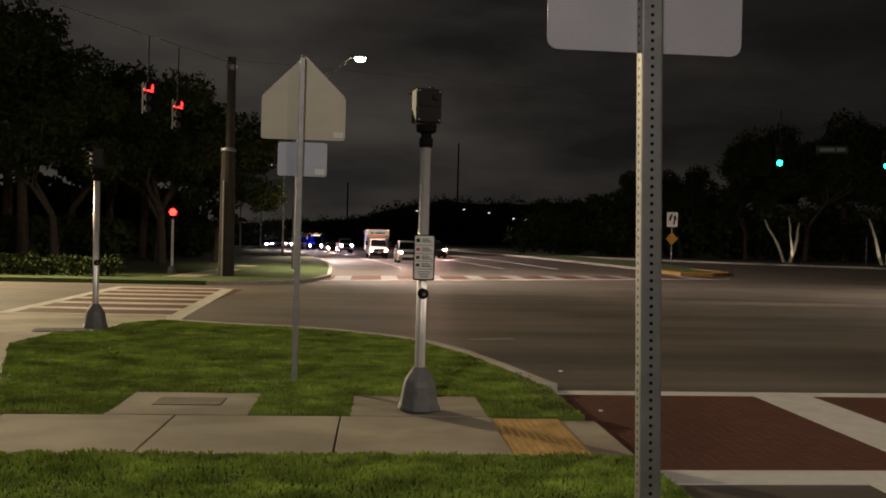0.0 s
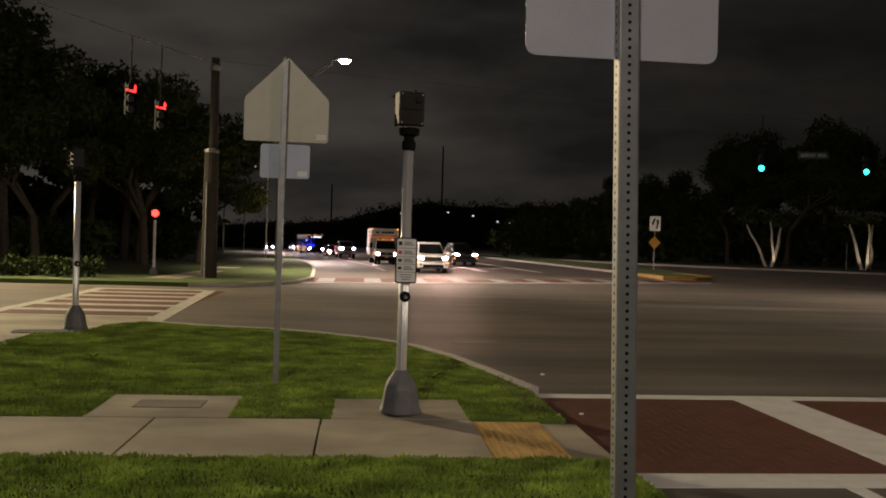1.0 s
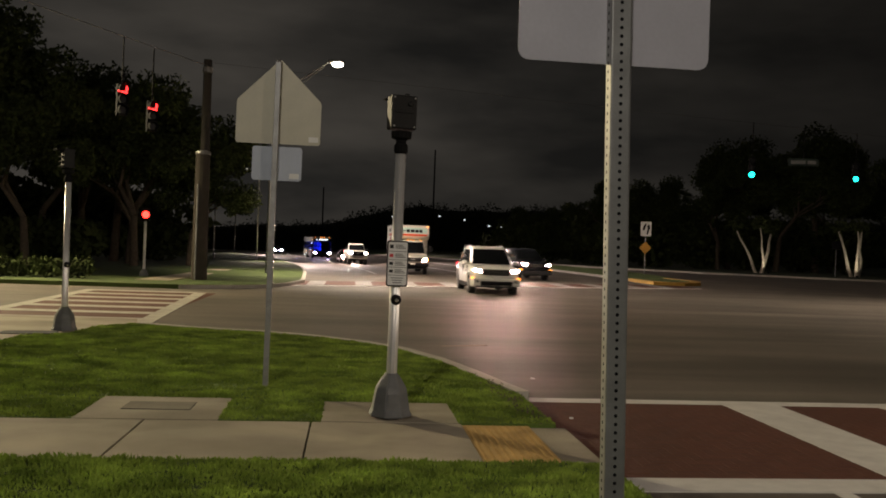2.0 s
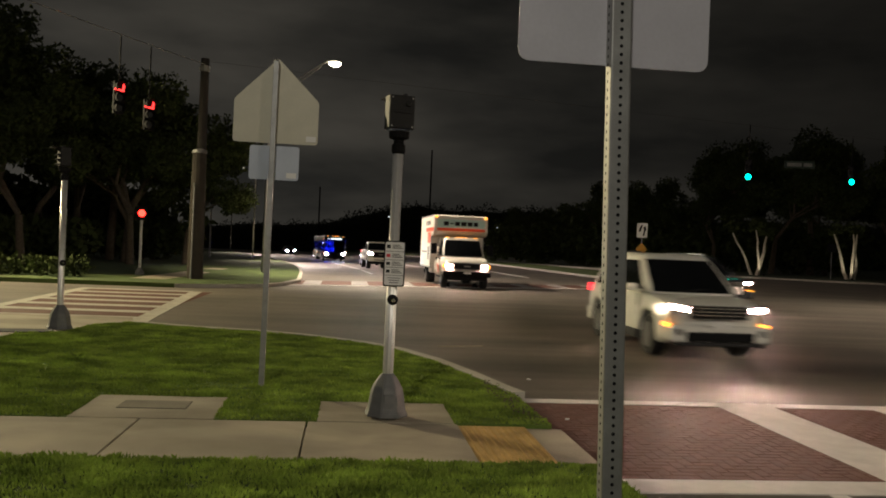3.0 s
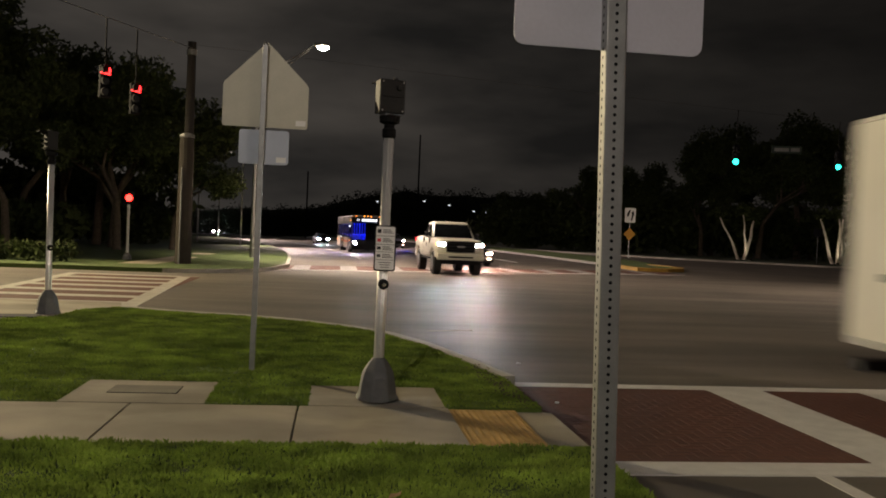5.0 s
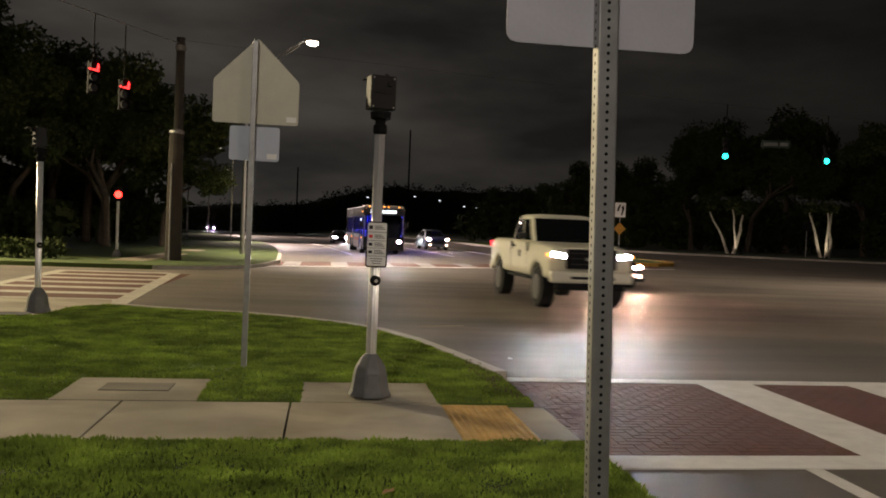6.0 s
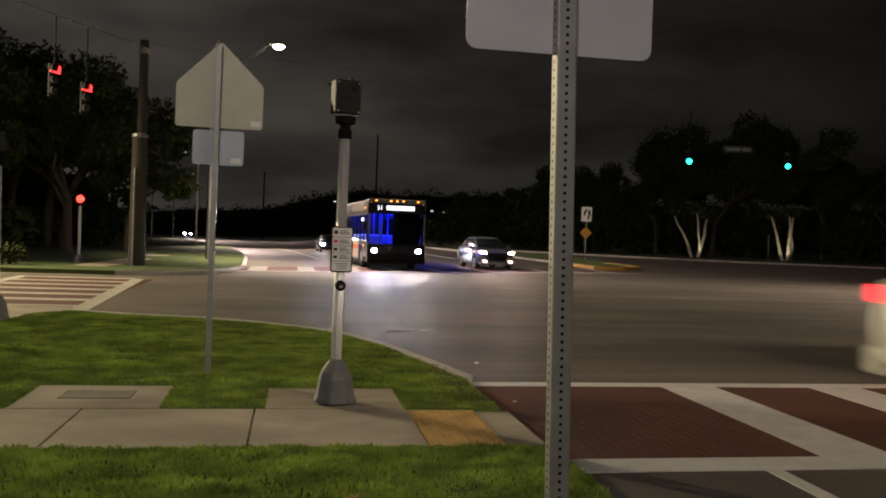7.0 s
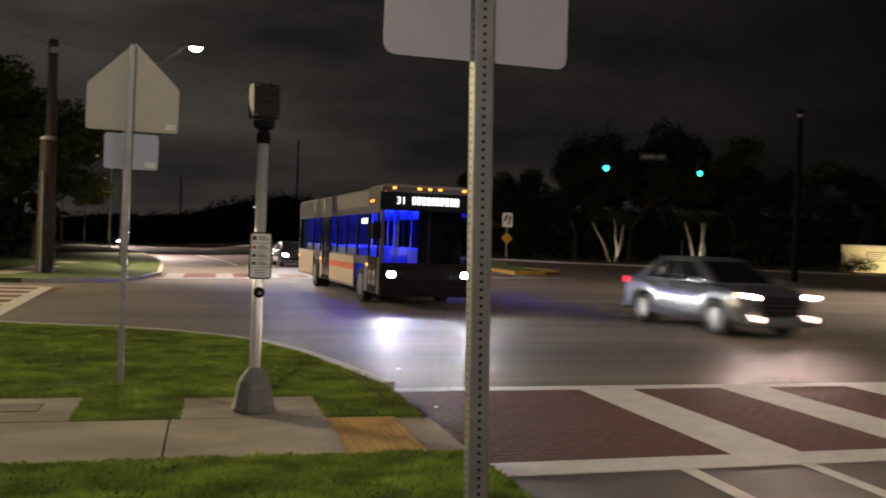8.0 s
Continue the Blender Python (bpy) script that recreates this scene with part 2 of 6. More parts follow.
def empty(name, m, label, category, group="", kind=""):
    ob = new(name)
    ob.matrix_basis = m
    return tagged(ob, label, category, group, kind)


def thing(name, bm, mat, label, category, group="", kind="", m=None, smooth=False):
    ob = new(name, finish(name, bm, mat, smooth))
    if m is not None:
        ob.matrix_basis = m
    return tagged(ob, label, category, group, kind)


def box(bm, x0, x1, y0, y1, z0, z1, bevel=0.0, m=None):
    r = bmesh.ops.create_cube(bm, size=1)
    vs = r["verts"]
    bmesh.ops.transform(bm, matrix=Matrix.Translation(((x0 + x1) / 2, (y0 + y1) / 2, (z0 + z1) / 2)) @ Matrix.Diagonal((x1 - x0, y1 - y0, z1 - z0, 1)), verts=vs)
    if m is not None:
        bmesh.ops.transform(bm, matrix=m, verts=vs)
    if bevel:
        es = list({e for v in vs for e in v.link_edges})
        bmesh.ops.bevel(bm, geom=es, offset=bevel, segments=2, affect="EDGES", profile=0.5)
    return bm


def tube(bm, p0, p1, r0, r1=None, seg=12, caps=True):
    p0, p1 = Vector(p0), Vector(p1)
    r1 = r0 if r1 is None else r1
    q = (p1 - p0).to_track_quat("Z", "Y").to_matrix()
    rings = []
    for p, r in ((p0, r0), (p1, r1)):
        rings.append([bm.verts.new(p + q @ Vector((r * math.cos(2 * math.pi * i / seg), r * math.sin(2 * math.pi * i / seg), 0))) for i in range(seg)])
    for i in range(seg):
        bm.faces.new((rings[0][i], rings[0][(i + 1) % seg], rings[1][(i + 1) % seg], rings[1][i]))
    if caps:
        bm.faces.new(rings[0][::-1])
        bm.faces.new(rings[1])
    return bm


def turned(bm, profile, seg=24, at=(0, 0, 0), axis="z"):
    """A turned solid from (radius, height) pairs."""
    rings = []
    for r, h in profile:
        ring = []
        for i in range(seg):
            a = 2 * math.pi * i / seg
            v = (r * math.cos(a), r * math.sin(a), h) if axis == "z" else (r * math.cos(a), h, r * math.sin(a))
            ring.append(bm.verts.new(Vector(v) + Vector(at)))
        rings.append(ring)
    for a, b in zip(rings, rings[1:]):
        for i in range(seg):
            bm.faces.new((a[i], a[(i + 1) % seg], b[(i + 1) % seg], b[i]))
    bm.faces.new(rings[0][::-1])
    bm.faces.new(rings[-1])
    return bm


def plate(bm, outline, y0, y1, bevel=0.0):
    """A flat piece standing upright: an (x, z) outline with thickness from y0 to y1."""
    a = [bm.verts.new((x, y0, z)) for x, z in outline]
    b = [bm.verts.new((x, y1, z)) for x, z in outline]
    bm.faces.new(a)
    bm.faces.new(b[::-1])
    n = len(outline)
    for i in range(n):
        bm.faces.new((a[i], b[i], b[(i + 1) % n], a[(i + 1) % n]))
    return bm


def slab(bm, outline, z0, z1):
    """A flat piece lying down: an (x, y) outline with thickness."""
    a = [bm.verts.new((x, y, z0)) for x, y in outline]
    b = [bm.verts.new((x, y, z1)) for x, y in outline]
    bm.faces.new(a[::-1])
    bm.faces.new(b)
    n = len(outline)
    for i in range(n):
        bm.faces.new((a[i], a[(i + 1) % n], b[(i + 1) % n], b[i]))
    return bm


def rounded(outline, r, steps=4):
    """Rounds the corners of an outline."""
    out = []
    n = len(outline)
    for i in range(n):
        p, a, b = Vector(outline[i]), Vector(outline[i - 1]), Vector(outline[(i + 1) % n])
        u, v = (a - p).normalized(), (b - p).normalized()
        s, e = p + u * r, p + v * r
        for k in range(steps + 1):
            t = k / steps
            out.append(tuple((1 - t) ** 2 * s + 2 * t * (1 - t) * p + t * t * e))
    return out


# ---- lie of the land: level at the junction, the far road banked and falling away to the left ----
def ease(a):
    a = max(0.0, min(1.0, a))
    return a * a * (3 - 2 * a)


def dip(y):
    return 0.0 if y < 40 else (0.012 * (y - 40) if y < 90 else 0.6 + 0.006 * (y - 90))


def road_z(x, y):
    return -0.1 - dip(y) * ease((13 - 0.03 * (y - 60) - x) / 12)


def bend(y):
    return -0.00085 * max(0, y - 30) ** 2


def sheet(name, rows, lift, mat, label, category, kind="structure", cols=10, skirt=0.0, parent=None):
    """Ground in strips: rows of (y, x0, x1), at the land's height plus lift, with a skirt down its edge."""
    bm = bmesh.new()
    grid = []
    for y, x0, x1 in rows:
        grid.append([bm.verts.new((x0 + (x1 - x0) * i / cols, y, road_z(x0 + (x1 - x0) * i / cols, y) + lift)) for i in range(cols + 1)])
    for a, b in zip(grid, grid[1:]):
        for i in range(cols):
            bm.faces.new((a[i], a[i + 1], b[i + 1], b[i]))
    if skirt:
        loop = grid[0] + [r[-1] for r in grid[1:]] + grid[-1][-2::-1] + [r[0] for r in grid[-2:0:-1]]
        low = [bm.verts.new(v.co - Vector((0, 0, skirt))) for v in loop]
        for i in range(len(loop)):
            j = (i + 1) % len(loop)
            bm.faces.new((loop[i], low[i], low[j], loop[j]))
    return thing(name, bm, mat, label, category, kind=kind, smooth=False)


# ---- ground ----
bm = bmesh.new()
slab(bm, [(-2500, -2500), (2500, -2500), (2500, 2500), (-2500, 2500)], -6.2, -6.0)
thing("ground", bm, FAR_GROUND, "dark far ground running out to the horizon", "ground", kind="structure")
ys = [-60, -20, 0, 10, 20, 30, 40, 50, 60, 70, 80, 90, 105, 120, 140, 160, 180, 210, 250, 300, 360]
sheet("road", [(y, -140, 140) for y in ys], 0.0, ASPHALT, "worn grey asphalt of a wide junction at night", "road", cols=60)

# the near corner: kerb line of the island
CORNER = [(2.1, 9.55), (1.97, 10.05), (1.77, 10.95), (1.42, 12.25), (0.97, 13.35), (0.36, 14.15), (-0.6, 14.95), (-1.4, 15.38), (-2.65, 15.75), (-3.8, 16.3)]


def inset(line, d):
    out = []
    for i, p in enumerate(line):
        a, b = Vector(line[max(0, i - 1)]), Vector(line[min(len(line) - 1, i + 1)])
        t = (b - a).normalized()
        out.append((p[0] - t.y * d, p[1] + t.x * d))
    return out


LAWN = [(2.0, 7.86), (1.97, 9.3)] + inset(CORNER, 0.16) + [(-4.4, 15.7), (-4.5, 14.45), (-5.05, 14.0), (-5.2, 12.6), (-3.55, 8.3), (-3.4, 7.86)]
bm = bmesh.new()
slab(bm, LAWN, -0.3, -0.002)
thing("lawn", bm, SOIL_GRASS, "corner lawn of short green grass", "lawn", kind="structure")
bm = bmesh.new()
outer, inner = CORNER, inset(CORNER, 0.16)
slab(bm, outer + inner[::-1], -0.3, 0.022)
thing("kerb", bm, KERB, "pale concrete kerb round the corner lawn", "kerb", kind="structure")
bm = bmesh.new()
slab(bm, [(-30, -30), (2.05, -30), (2.05, 6.4), (-30, 6.4)], -0.3, 0.01)
thing("verge", bm, VERGE_SOIL, "grass verge in front of the sidewalk", "lawn", kind="structure")
bm = bmesh.new()
slab(bm, [(-3.4, 7.86), (-3.55, 8.3), (-5.2, 12.6), (-5.05, 14.0), (-4.5, 14.45), (-4.4, 15.7), (-3.9, 16.4), (-4.1, 17.2), (-9.0, 17.3), (-9.5, 12.0), (-9.5, 7.86)], -0.3, 0.0)
thing("side_path", bm, CONCRETE, "concrete path along the corner lawn", "path", kind="structure")

# sidewalk: separate slabs with open joints
walkway = empty("sidewalk", pose(0, 0, 0), "pale concrete sidewalk with dark joints", "sidewalk", kind="structure")
joints = [-9.5, -7.75, -6.25, -4.77, -3.27, -1.77, -0.29, 1.1]
for a, b in zip(joints, joints[1:]):
    bm = bmesh.new()
    box(bm, a + 0.008, b - 0.008, 6.42, 7.82, -0.12, 0.0, 0.006)
    part("slab", bm, CONCRETE, walkway)
bm = bmesh.new()
slab(bm, [(1.74, 6.42), (2.08, 6.42), (2.08, 7.82), (1.74, 7.82)], -0.2, -0.03)
part("ramp_edge", bm, CONCRETE, walkway)
bm = bmesh.new()
box(bm, -9.5, 1.1, 6.43, 7.81, -0.3, -0.05)
part("bedding", bm, ASPHALT, walkway, "dark soil in the joints")
for name, x0, x1, y1 in (("utility_pad", -2.4, -1.13, 8.9), ("pole_pad", -0.2, 1.07, 8.8)):
    bm = bmesh.new()
    box(bm, x0, x1, 7.83, y1, -0.1, 0.005, 0.004)
    thing(name, bm, CONCRETE, "square concrete pad set in the lawn beside the sidewalk", "pad", kind="structure")
bm = bmesh.new()
box(bm, -2.08, -1.45, 8.25, 8.62, -0.02, 0.012, 0.004)
rim = bmesh.new()
box(rim, -2.085, -1.445, 8.245, 8.625, -0.02, 0.0085)
cover_gap = rim
cover = thing("utility_cover", bm, COVER_GREY, "flat concrete utility box cover in its pad", "utility cover")
part("gap", cover_gap, PLASTIC, cover, "dark gap round the lid")

# yellow warning mat with rows of raised domes
mat = empty("warning_mat", pose(0, 0, 0), "worn yellow tactile warning mat with raised domes", "tactile mat")
bm = bmesh.new()
box(bm, 1.1, 1.73, 6.43, 7.82, -0.15, -0.012, 0.004)
part("panel", bm, MAT_YELLOW, mat)
bm = bmesh.new()
for i in range(10):
    for j in range(23):
        turned(bm, [(0.017, 0), (0.015, 0.005), (0.008, 0.008)], 6, (1.135 + i * 0.062, 6.46 + j * 0.06, -0.012))
ob = part("dome", bm, MAT_YELLOW, mat)
tagged(ob, kind="stuff")

# ---- road paint ----
def paint(name, rects, mat, label, lift=0.006):
    for k, outline in enumerate(rects):
        bm = bmesh.new()
        zs = [road_z(x, y) for x, y in outline]
        a = [bm.verts.new((x, y, z + lift - 0.02)) for (x, y), z in zip(outline, zs)]
        b = [bm.verts.new((x, y, z + lift)) for (x, y), z in zip(outline, zs)]
        n = len(outline)
        bm.faces.new(b)
        for i in range(n):
            bm.faces.new((a[i], a[(i + 1) % n], b[(i + 1) % n], b[i]))
        thing(name, bm, mat, label, "road marking", kind="structure")


def rect(x0, x1, y0, y1):
    return [(x0, y0), (x1, y0), (x1, y1), (x0, y1)]


paint("crosswalk_panel", [rect(2.09, 19.0, 6.36, 9.55)], RED_PAVE, "dull red crosswalk surface", 0.004)
paint("crosswalk_border", [rect(2.09, 19.0, 6.0, 6.36), rect(2.09, 19.0, 9.52, 9.76)], WHITE_LINE, "white border line of the red crosswalk", 0.009)
paint("crosswalk_bar", [rect(4.4 + 1.94 * i, 5.1 + 1.94 * i, 6.36, 9.52) for i in range(8)], WHITE_LINE, "white bar across the red crosswalk", 0.009)
paint("lane_line", [rect(3.68 + i * 1.13, 3.82 + i * 1.13, -3.0, 6.0) for i in range(0, 2)], WHITE_LINE, "white lane line", 0.006)
# crosswalk over the side street
paint("crosswalk_panel", [rect(-7.6, -4.1, 17.9, 27.0)], RED_PAVE, "dull red crosswalk surface", 0.004)
paint("crosswalk_border", [[(-7.75, 17.6), (-7.45, 17.6), (-7.75, 27.3), (-8.05, 27.3)], [(-4.2, 17.3), (-3.85, 17.3), (-4.4, 27.0), (-4.75, 27.0)]], GREYER_LINE, "white border line of a crosswalk", 0.009)
paint("crosswalk_bar", [[(-7.5 - 0.3 * i / 6.5, 17.8 + 1.5 * i), (-4.2 - 0.55 * i / 6.5, 17.8 + 1.5 * i), (-4.2 - 0.55 * i / 6.5, 18.3 + 1.5 * i), (-7.5 - 0.3 * i / 6.5, 18.3 + 1.5 * i)] for i in range(7)], GREYER_LINE, "white bar across the crosswalk", 0.009)


# far crosswalk over the main road, slightly skewed
def skew(x, y):
    return (x, y + 0.45 * max(0, x + 2))


paint("crosswalk_panel", [[skew(-2.2, 33.4), skew(7, 33.4), skew(18, 33.4), skew(18, 37.0), skew(7, 37.0), skew(-2.2, 37.0)]], RED_PAVE, "dull red crosswalk surface", 0.004)
paint("crosswalk_bar", [[skew(-1.7 + 1.95 * i, 33.3), skew(-1.0 + 1.95 * i, 33.3), skew(-1.0 + 1.95 * i, 37.2), skew(-1.7 + 1.95 * i, 37.2)] for i in range(10)], WORN_LINE, "worn white bar across the crosswalk", 0.009)
paint("crosswalk_border", [[skew(-2.2, 33.0), skew(18, 33.0), skew(18, 33.35), skew(-2.2, 33.35)]], WHITE_LINE, "white border line of a crosswalk", 0.012)
for lane in (1.9, 8.2, 11.6):
    pts = [y for y in (52, 62, 74, 88, 105, 125, 150, 180)]
    paint("lane_line", [[(lane + bend(a), a), (lane + 0.14 + bend(a), a), (lane + 0.14 + bend(b), b), (lane + bend(b), b)] for a, b in zip(pts, pts[1:])], WHITE_LINE, "white lane line", 0.02)

# ---- far kerbs, lawns and median ----
left_rows = [(28.9, -140, -5.6), (29.6, -140, -4.2), (30.8, -140, -3.0), (32.5, -140, -2.4), (35.5, -140, -2.0)]
left_rows += [(y, -140, -2.0 + 1.25 * bend(y) - 0.02 * (y - 36)) for y in (40, 46, 52, 60, 68, 76, 84, 92, 102, 115, 130, 150, 175, 200)]
sheet("far_lawn", left_rows, 0.14, DIM_GRASS, "grass beyond the side street, its dimness put into the colour", "lawn", cols=8, skirt=0.3)
sheet("far_kerb", [(y, x1 - 0.02, x1 + 0.16) for y, x0, x1 in left_rows], 0.13, KERB, "pale concrete kerb", "kerb", cols=1, skirt=0.3)
med = [(45.5, 17.0, 18.2), (46.5, 16.8, 19.4), (49, 17.0, 20.6)]
med += [(y, 17.6 + bend(y) * 0.95, 17.6 + bend(y) * 0.95 + min(6.5, 3.2 + 0.2 * (y - 49))) for y in (54, 60, 68, 78, 90, 105, 120, 140, 165, 200)]
sheet("median", med, 0.14, SOIL_GRASS, "grass median strip", "median", cols=4, skirt=0.3)
sheet("median_kerb", [(y, a - 0.15, a + 0.1) for y, a, b in med[2:]], 0.145, KERB, "pale kerb of the median", "kerb", cols=1, skirt=0.3)
bm = bmesh.new()
slab(bm, [(16.6, 45.2), (18.4, 45.2), (19.8, 46.4), (20.9, 49), (20.5, 53), (20.1, 53), (20.4, 49.2), (19.3, 46.9), (18.1, 45.8), (17.2, 46.3), (17.2, 50), (16.75, 50)], -0.2, 0.08)
thing("median_nose", bm, YELLOW_PAINT, "yellow painted kerb at the median's nose", "kerb", kind="structure")
far_rows = [(58, 70, 140), (63, 57, 140), (69, 43, 140), (76, 33, 140), (86, 25, 140), (100, 20, 140), (120, 15.5, 140), (145, 11, 140), (175, 4, 140), (210, -8, 140), (300, -40, 140)]
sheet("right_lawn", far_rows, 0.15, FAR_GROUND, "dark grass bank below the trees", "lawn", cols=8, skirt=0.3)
sheet("right_kerb", [(y, x0 - 0.5, x0 + 0.1) for y, x0, x1 in far_rows], 0.155, KERB, "pale concrete kerb", "kerb", cols=1, skirt=0.3)


# ---- posts and signs on the corner ----
def perforated_post(name, m, height, w, label, below=0.25):
    post = empty(name, m, label, "sign post")
    t = 0.003
    # four walls; holes stand as dark round inserts in both seen faces
    bm = bmesh.new()
    outline = rounded([(-w / 2, -w / 2), (w / 2, -w / 2), (w / 2, w / 2), (-w / 2, w / 2)], 0.006, 3)
    slab(bm, outline, -below, height)
    part("tube", bm, GALV, post)
    bm = bmesh.new()
    n = int((height - 0.05) / 0.0254)
    for i in range(n):
        z = 0.03 + i * 0.0254
        tube(bm, (0, -w / 2 - 0.0006, z), (0, -w / 2 + 0.002, z), 0.0056, seg=10)
        tube(bm, (-w / 2 - 0.0006, 0, z), (-w / 2 + 0.002, 0, z), 0.0056, seg=10)
    tagged(part("hole", bm, BLACK, post, "dark round punched holes"), kind="stuff")
    return post


PICTO_RED = material("pictogram_red", (0.6, 0.05, 0.06), 0.6, 0, 0.1)
# near post: lower sleeve bright on the lit side, sign plate seen from behind
near = perforated_post("near_sign_post", pose(0.853, 2.5, 0.01, 0, -1.25, -3), 3.1, 0.0635, "perforated square galvanised steel sign post in the grass")
bm = bmesh.new()
plate(bm, rounded([(-0.346, 2.217), (0.263, 2.217), (0.263, 2.97), (-0.346, 2.97)], 0.04, 5), 0.036, 0.039)
near_sign = empty("near_sign", pose(0.854, 2.5, 0.01, 0, -0.25, 2), "back of a pale rounded aluminium road sign on its post", "road sign")
part("panel", bm, SIGN_BACK_NEAR, near_sign)
for z in (2.3, 2.84):
    part("rivet", tube(bmesh.new(), (0.0, 0.028, z), (0.0, 0.0365, z), 0.011, 0.008, 8), GALV, near_sign)
for z in (2.36, 2.86):
    bm = bmesh.new()
    tube(bm, (0, -0.03, z), (0, 0.03, z), 0.008, seg=6)
    part("bolt", bm, GALV, near)

# school crossing sign, from behind
post = empty("school_sign_post", pose(-0.88, 9.63, 0.01, 0, 0.35, 0), "grey steel post of a pentagon road sign", "sign post")
bm = bmesh.new()
box(bm, -0.03, 0.03, -0.03, 0.03, -0.2, 3.62, 0.004)
part("tube", bm, GALV, post)
bm = bmesh.new()
tube(bm, (0, 0, 3.62), (0, 0, 3.65), 0.03, 0.012, 8)
part("cap", bm, GALV, post)
sign = empty("pentagon_sign", pose(-0.86, 9.68, 0, 0, 0.35, -2), "back of a large pentagon road sign, bare aluminium", "road sign")
bm = bmesh.new()
plate(bm, rounded([(-0.47, 2.72), (0.47, 2.72), (0.47, 3.2), (0.0, 3.67), (-0.47, 3.2)], 0.035, 4), -0.006, 0.0)
part("panel", bm, SIGN_BACK, sign)
bm = bmesh.new()
box(bm, 0.34, 0.45, -0.0075, -0.0055, 2.755, 2.815)
part("sticker", bm, STICKER, sign, "small white sticker")
sign = empty("plaque_sign", pose(-0.86, 9.68, 0, 0, 0.35, -2), "back of a small rounded rectangular plaque below the pentagon", "road sign")
bm = bmesh.new()
plate(bm, rounded([(-0.275, 2.31), (0.275, 2.31), (0.275, 2.69), (-0.275, 2.69)], 0.035, 4), -0.006, 0.0)
part("panel", bm, PLAQUE_BACK, sign)
bm = bmesh.new()
box(bm, 0.14, 0.25, -0.0075, -0.0055, 2.335, 2.395)
part("sticker", bm, STICKER, sign, "small white sticker")


def pedestrian_pole(m, with_sign, turn):
    pole = empty("pedestrian_signal_pole", m, "fluted aluminium pedestrian signal pole on a cast tapered base", "signal pole", "pedestrian signal poles")
    bm = bmesh.new()
    profile = [(0.212, 0.0), (0.21, 0.03), (0.19, 0.05), (0.162, 0.22), (0.146, 0.275), (0.092, 0.36), (0.064, 0.39), (0.054, 0.405)]
    rings = []
    for r, h in profile:
        k = 8
        rings.append([bm.verts.new((r * math.cos(2 * math.pi * (i + 0.5) / k), r * math.sin(2 * math.pi * (i + 0.5) / k), h)) for i in range(k)])
    for a, b in zip(rings, rings[1:]):
        for i in range(8):
            bm.faces.new((a[i], a[(i + 1) % 8], b[(i + 1) % 8], b[i]))
    bm.faces.new(rings[0][::-1])
    bm.faces.new(rings[-1])
    bmesh.ops.bevel(bm, geom=[e for e in bm.edges], offset=0.008, segments=2, affect="EDGES")
    base = part("base", bm, CAST_BASE, pole, "grey cast octagonal base")
    bm = bmesh.new()
    box(bm, -0.05, 0.05, -0.17, -0.15, 0.08, 0.22, 0.004)
    part("access_cover", bm, CAST_BASE, base)
    # fluted shaft
    bm = bmesh.new()
    seg = 80
    rings = []
    for z in (0.38, 2.5):
        rings.append([bm.verts.new(((0.046 + 0.0045 * abs(math.cos(5 * 2 * math.pi * i / seg))) * math.cos(2 * math.pi * i / seg), (0.046 + 0.0045 * abs(math.cos(5 * 2 * math.pi * i / seg))) * math.sin(2 * math.pi * i / seg), z)) for i in range(seg)])
    for i in range(seg):
        bm.faces.new((rings[0][i], rings[0][(i + 1) % seg], rings[1][(i + 1) % seg], rings[1][i]))
    bm.faces.new(rings[1])
    part("shaft", bm, ALU, pole, "shiny fluted shaft", smooth=True)
    bm = bmesh.new()
    turned(bm, [(0.054, 2.48), (0.066, 2.5), (0.066, 2.56), (0.05, 2.58), (0.05, 2.61), (0.095, 2.63), (0.1, 2.69), (0.05, 2.7)], 16)
    part("mount", bm, SIGNAL_BLACK, pole, "black slip-fitter clamp")
    bm = box(bmesh.new(), -0.125, 0.125, -0.07, 0.1, 2.71, 3.03, 0.014)
    head = part("signal_head", bm, HOUSING_GREY, pole, "dark weathered pedestrian signal housing seen from behind")
    head.matrix_basis = pose(0, 0, 0, 0, 0, turn)
    for i in range(4):
        part("louvre", box(bmesh.new(), -0.11, 0.11, 0.1, 0.14, 2.74 + i * 0.08, 2.75 + i * 0.08), SIGNAL_BLACK, head)
    part("visor", box(bmesh.new(), -0.13, 0.13, 0.1, 0.22, 3.01, 3.022), SIGNAL_BLACK, head)
    part("hinge", tube(bmesh.new(), (0.128, 0.02, 2.76), (0.128, 0.02, 2.98), 0.012, seg=8), HOUSING_GREY, head)
    for x, z in ((-0.1, 2.735), (0.1, 2.735), (-0.1, 3.005), (0.1, 3.005)):
        part("screw", tube(bmesh.new(), (x, -0.078, z), (x, -0.069, z), 0.009, 0.007, 8), GALV, head)
    part("back_rib", box(bmesh.new(), -0.09, 0.09, -0.078, -0.068, 2.86, 2.88, 0.004), HOUSING_GREY, head)
    part("fitting", box(bmesh.new(), 0.03, 0.07, 0.0, 0.04, 3.02, 3.06, 0.006), PLASTIC, head)
    part("fitting", turned(bmesh.new(), [(0.018, -0.085), (0.026, -0.08), (0.026, -0.07)], 10, (0.06, 0, 2.95), "y"), HOUSING_GREY, head)
    # push button
    bm = bmesh.new()
    turned(bm, [(0.05, 0.0), (0.05, -0.04), (0.035, -0.055), (0.0, -0.056)][:3], 16, (0, -0.05, 1.1), "y")
    button = part("push_button", bm, BLACK, pole, "round black push button")
    bm = bmesh.new()
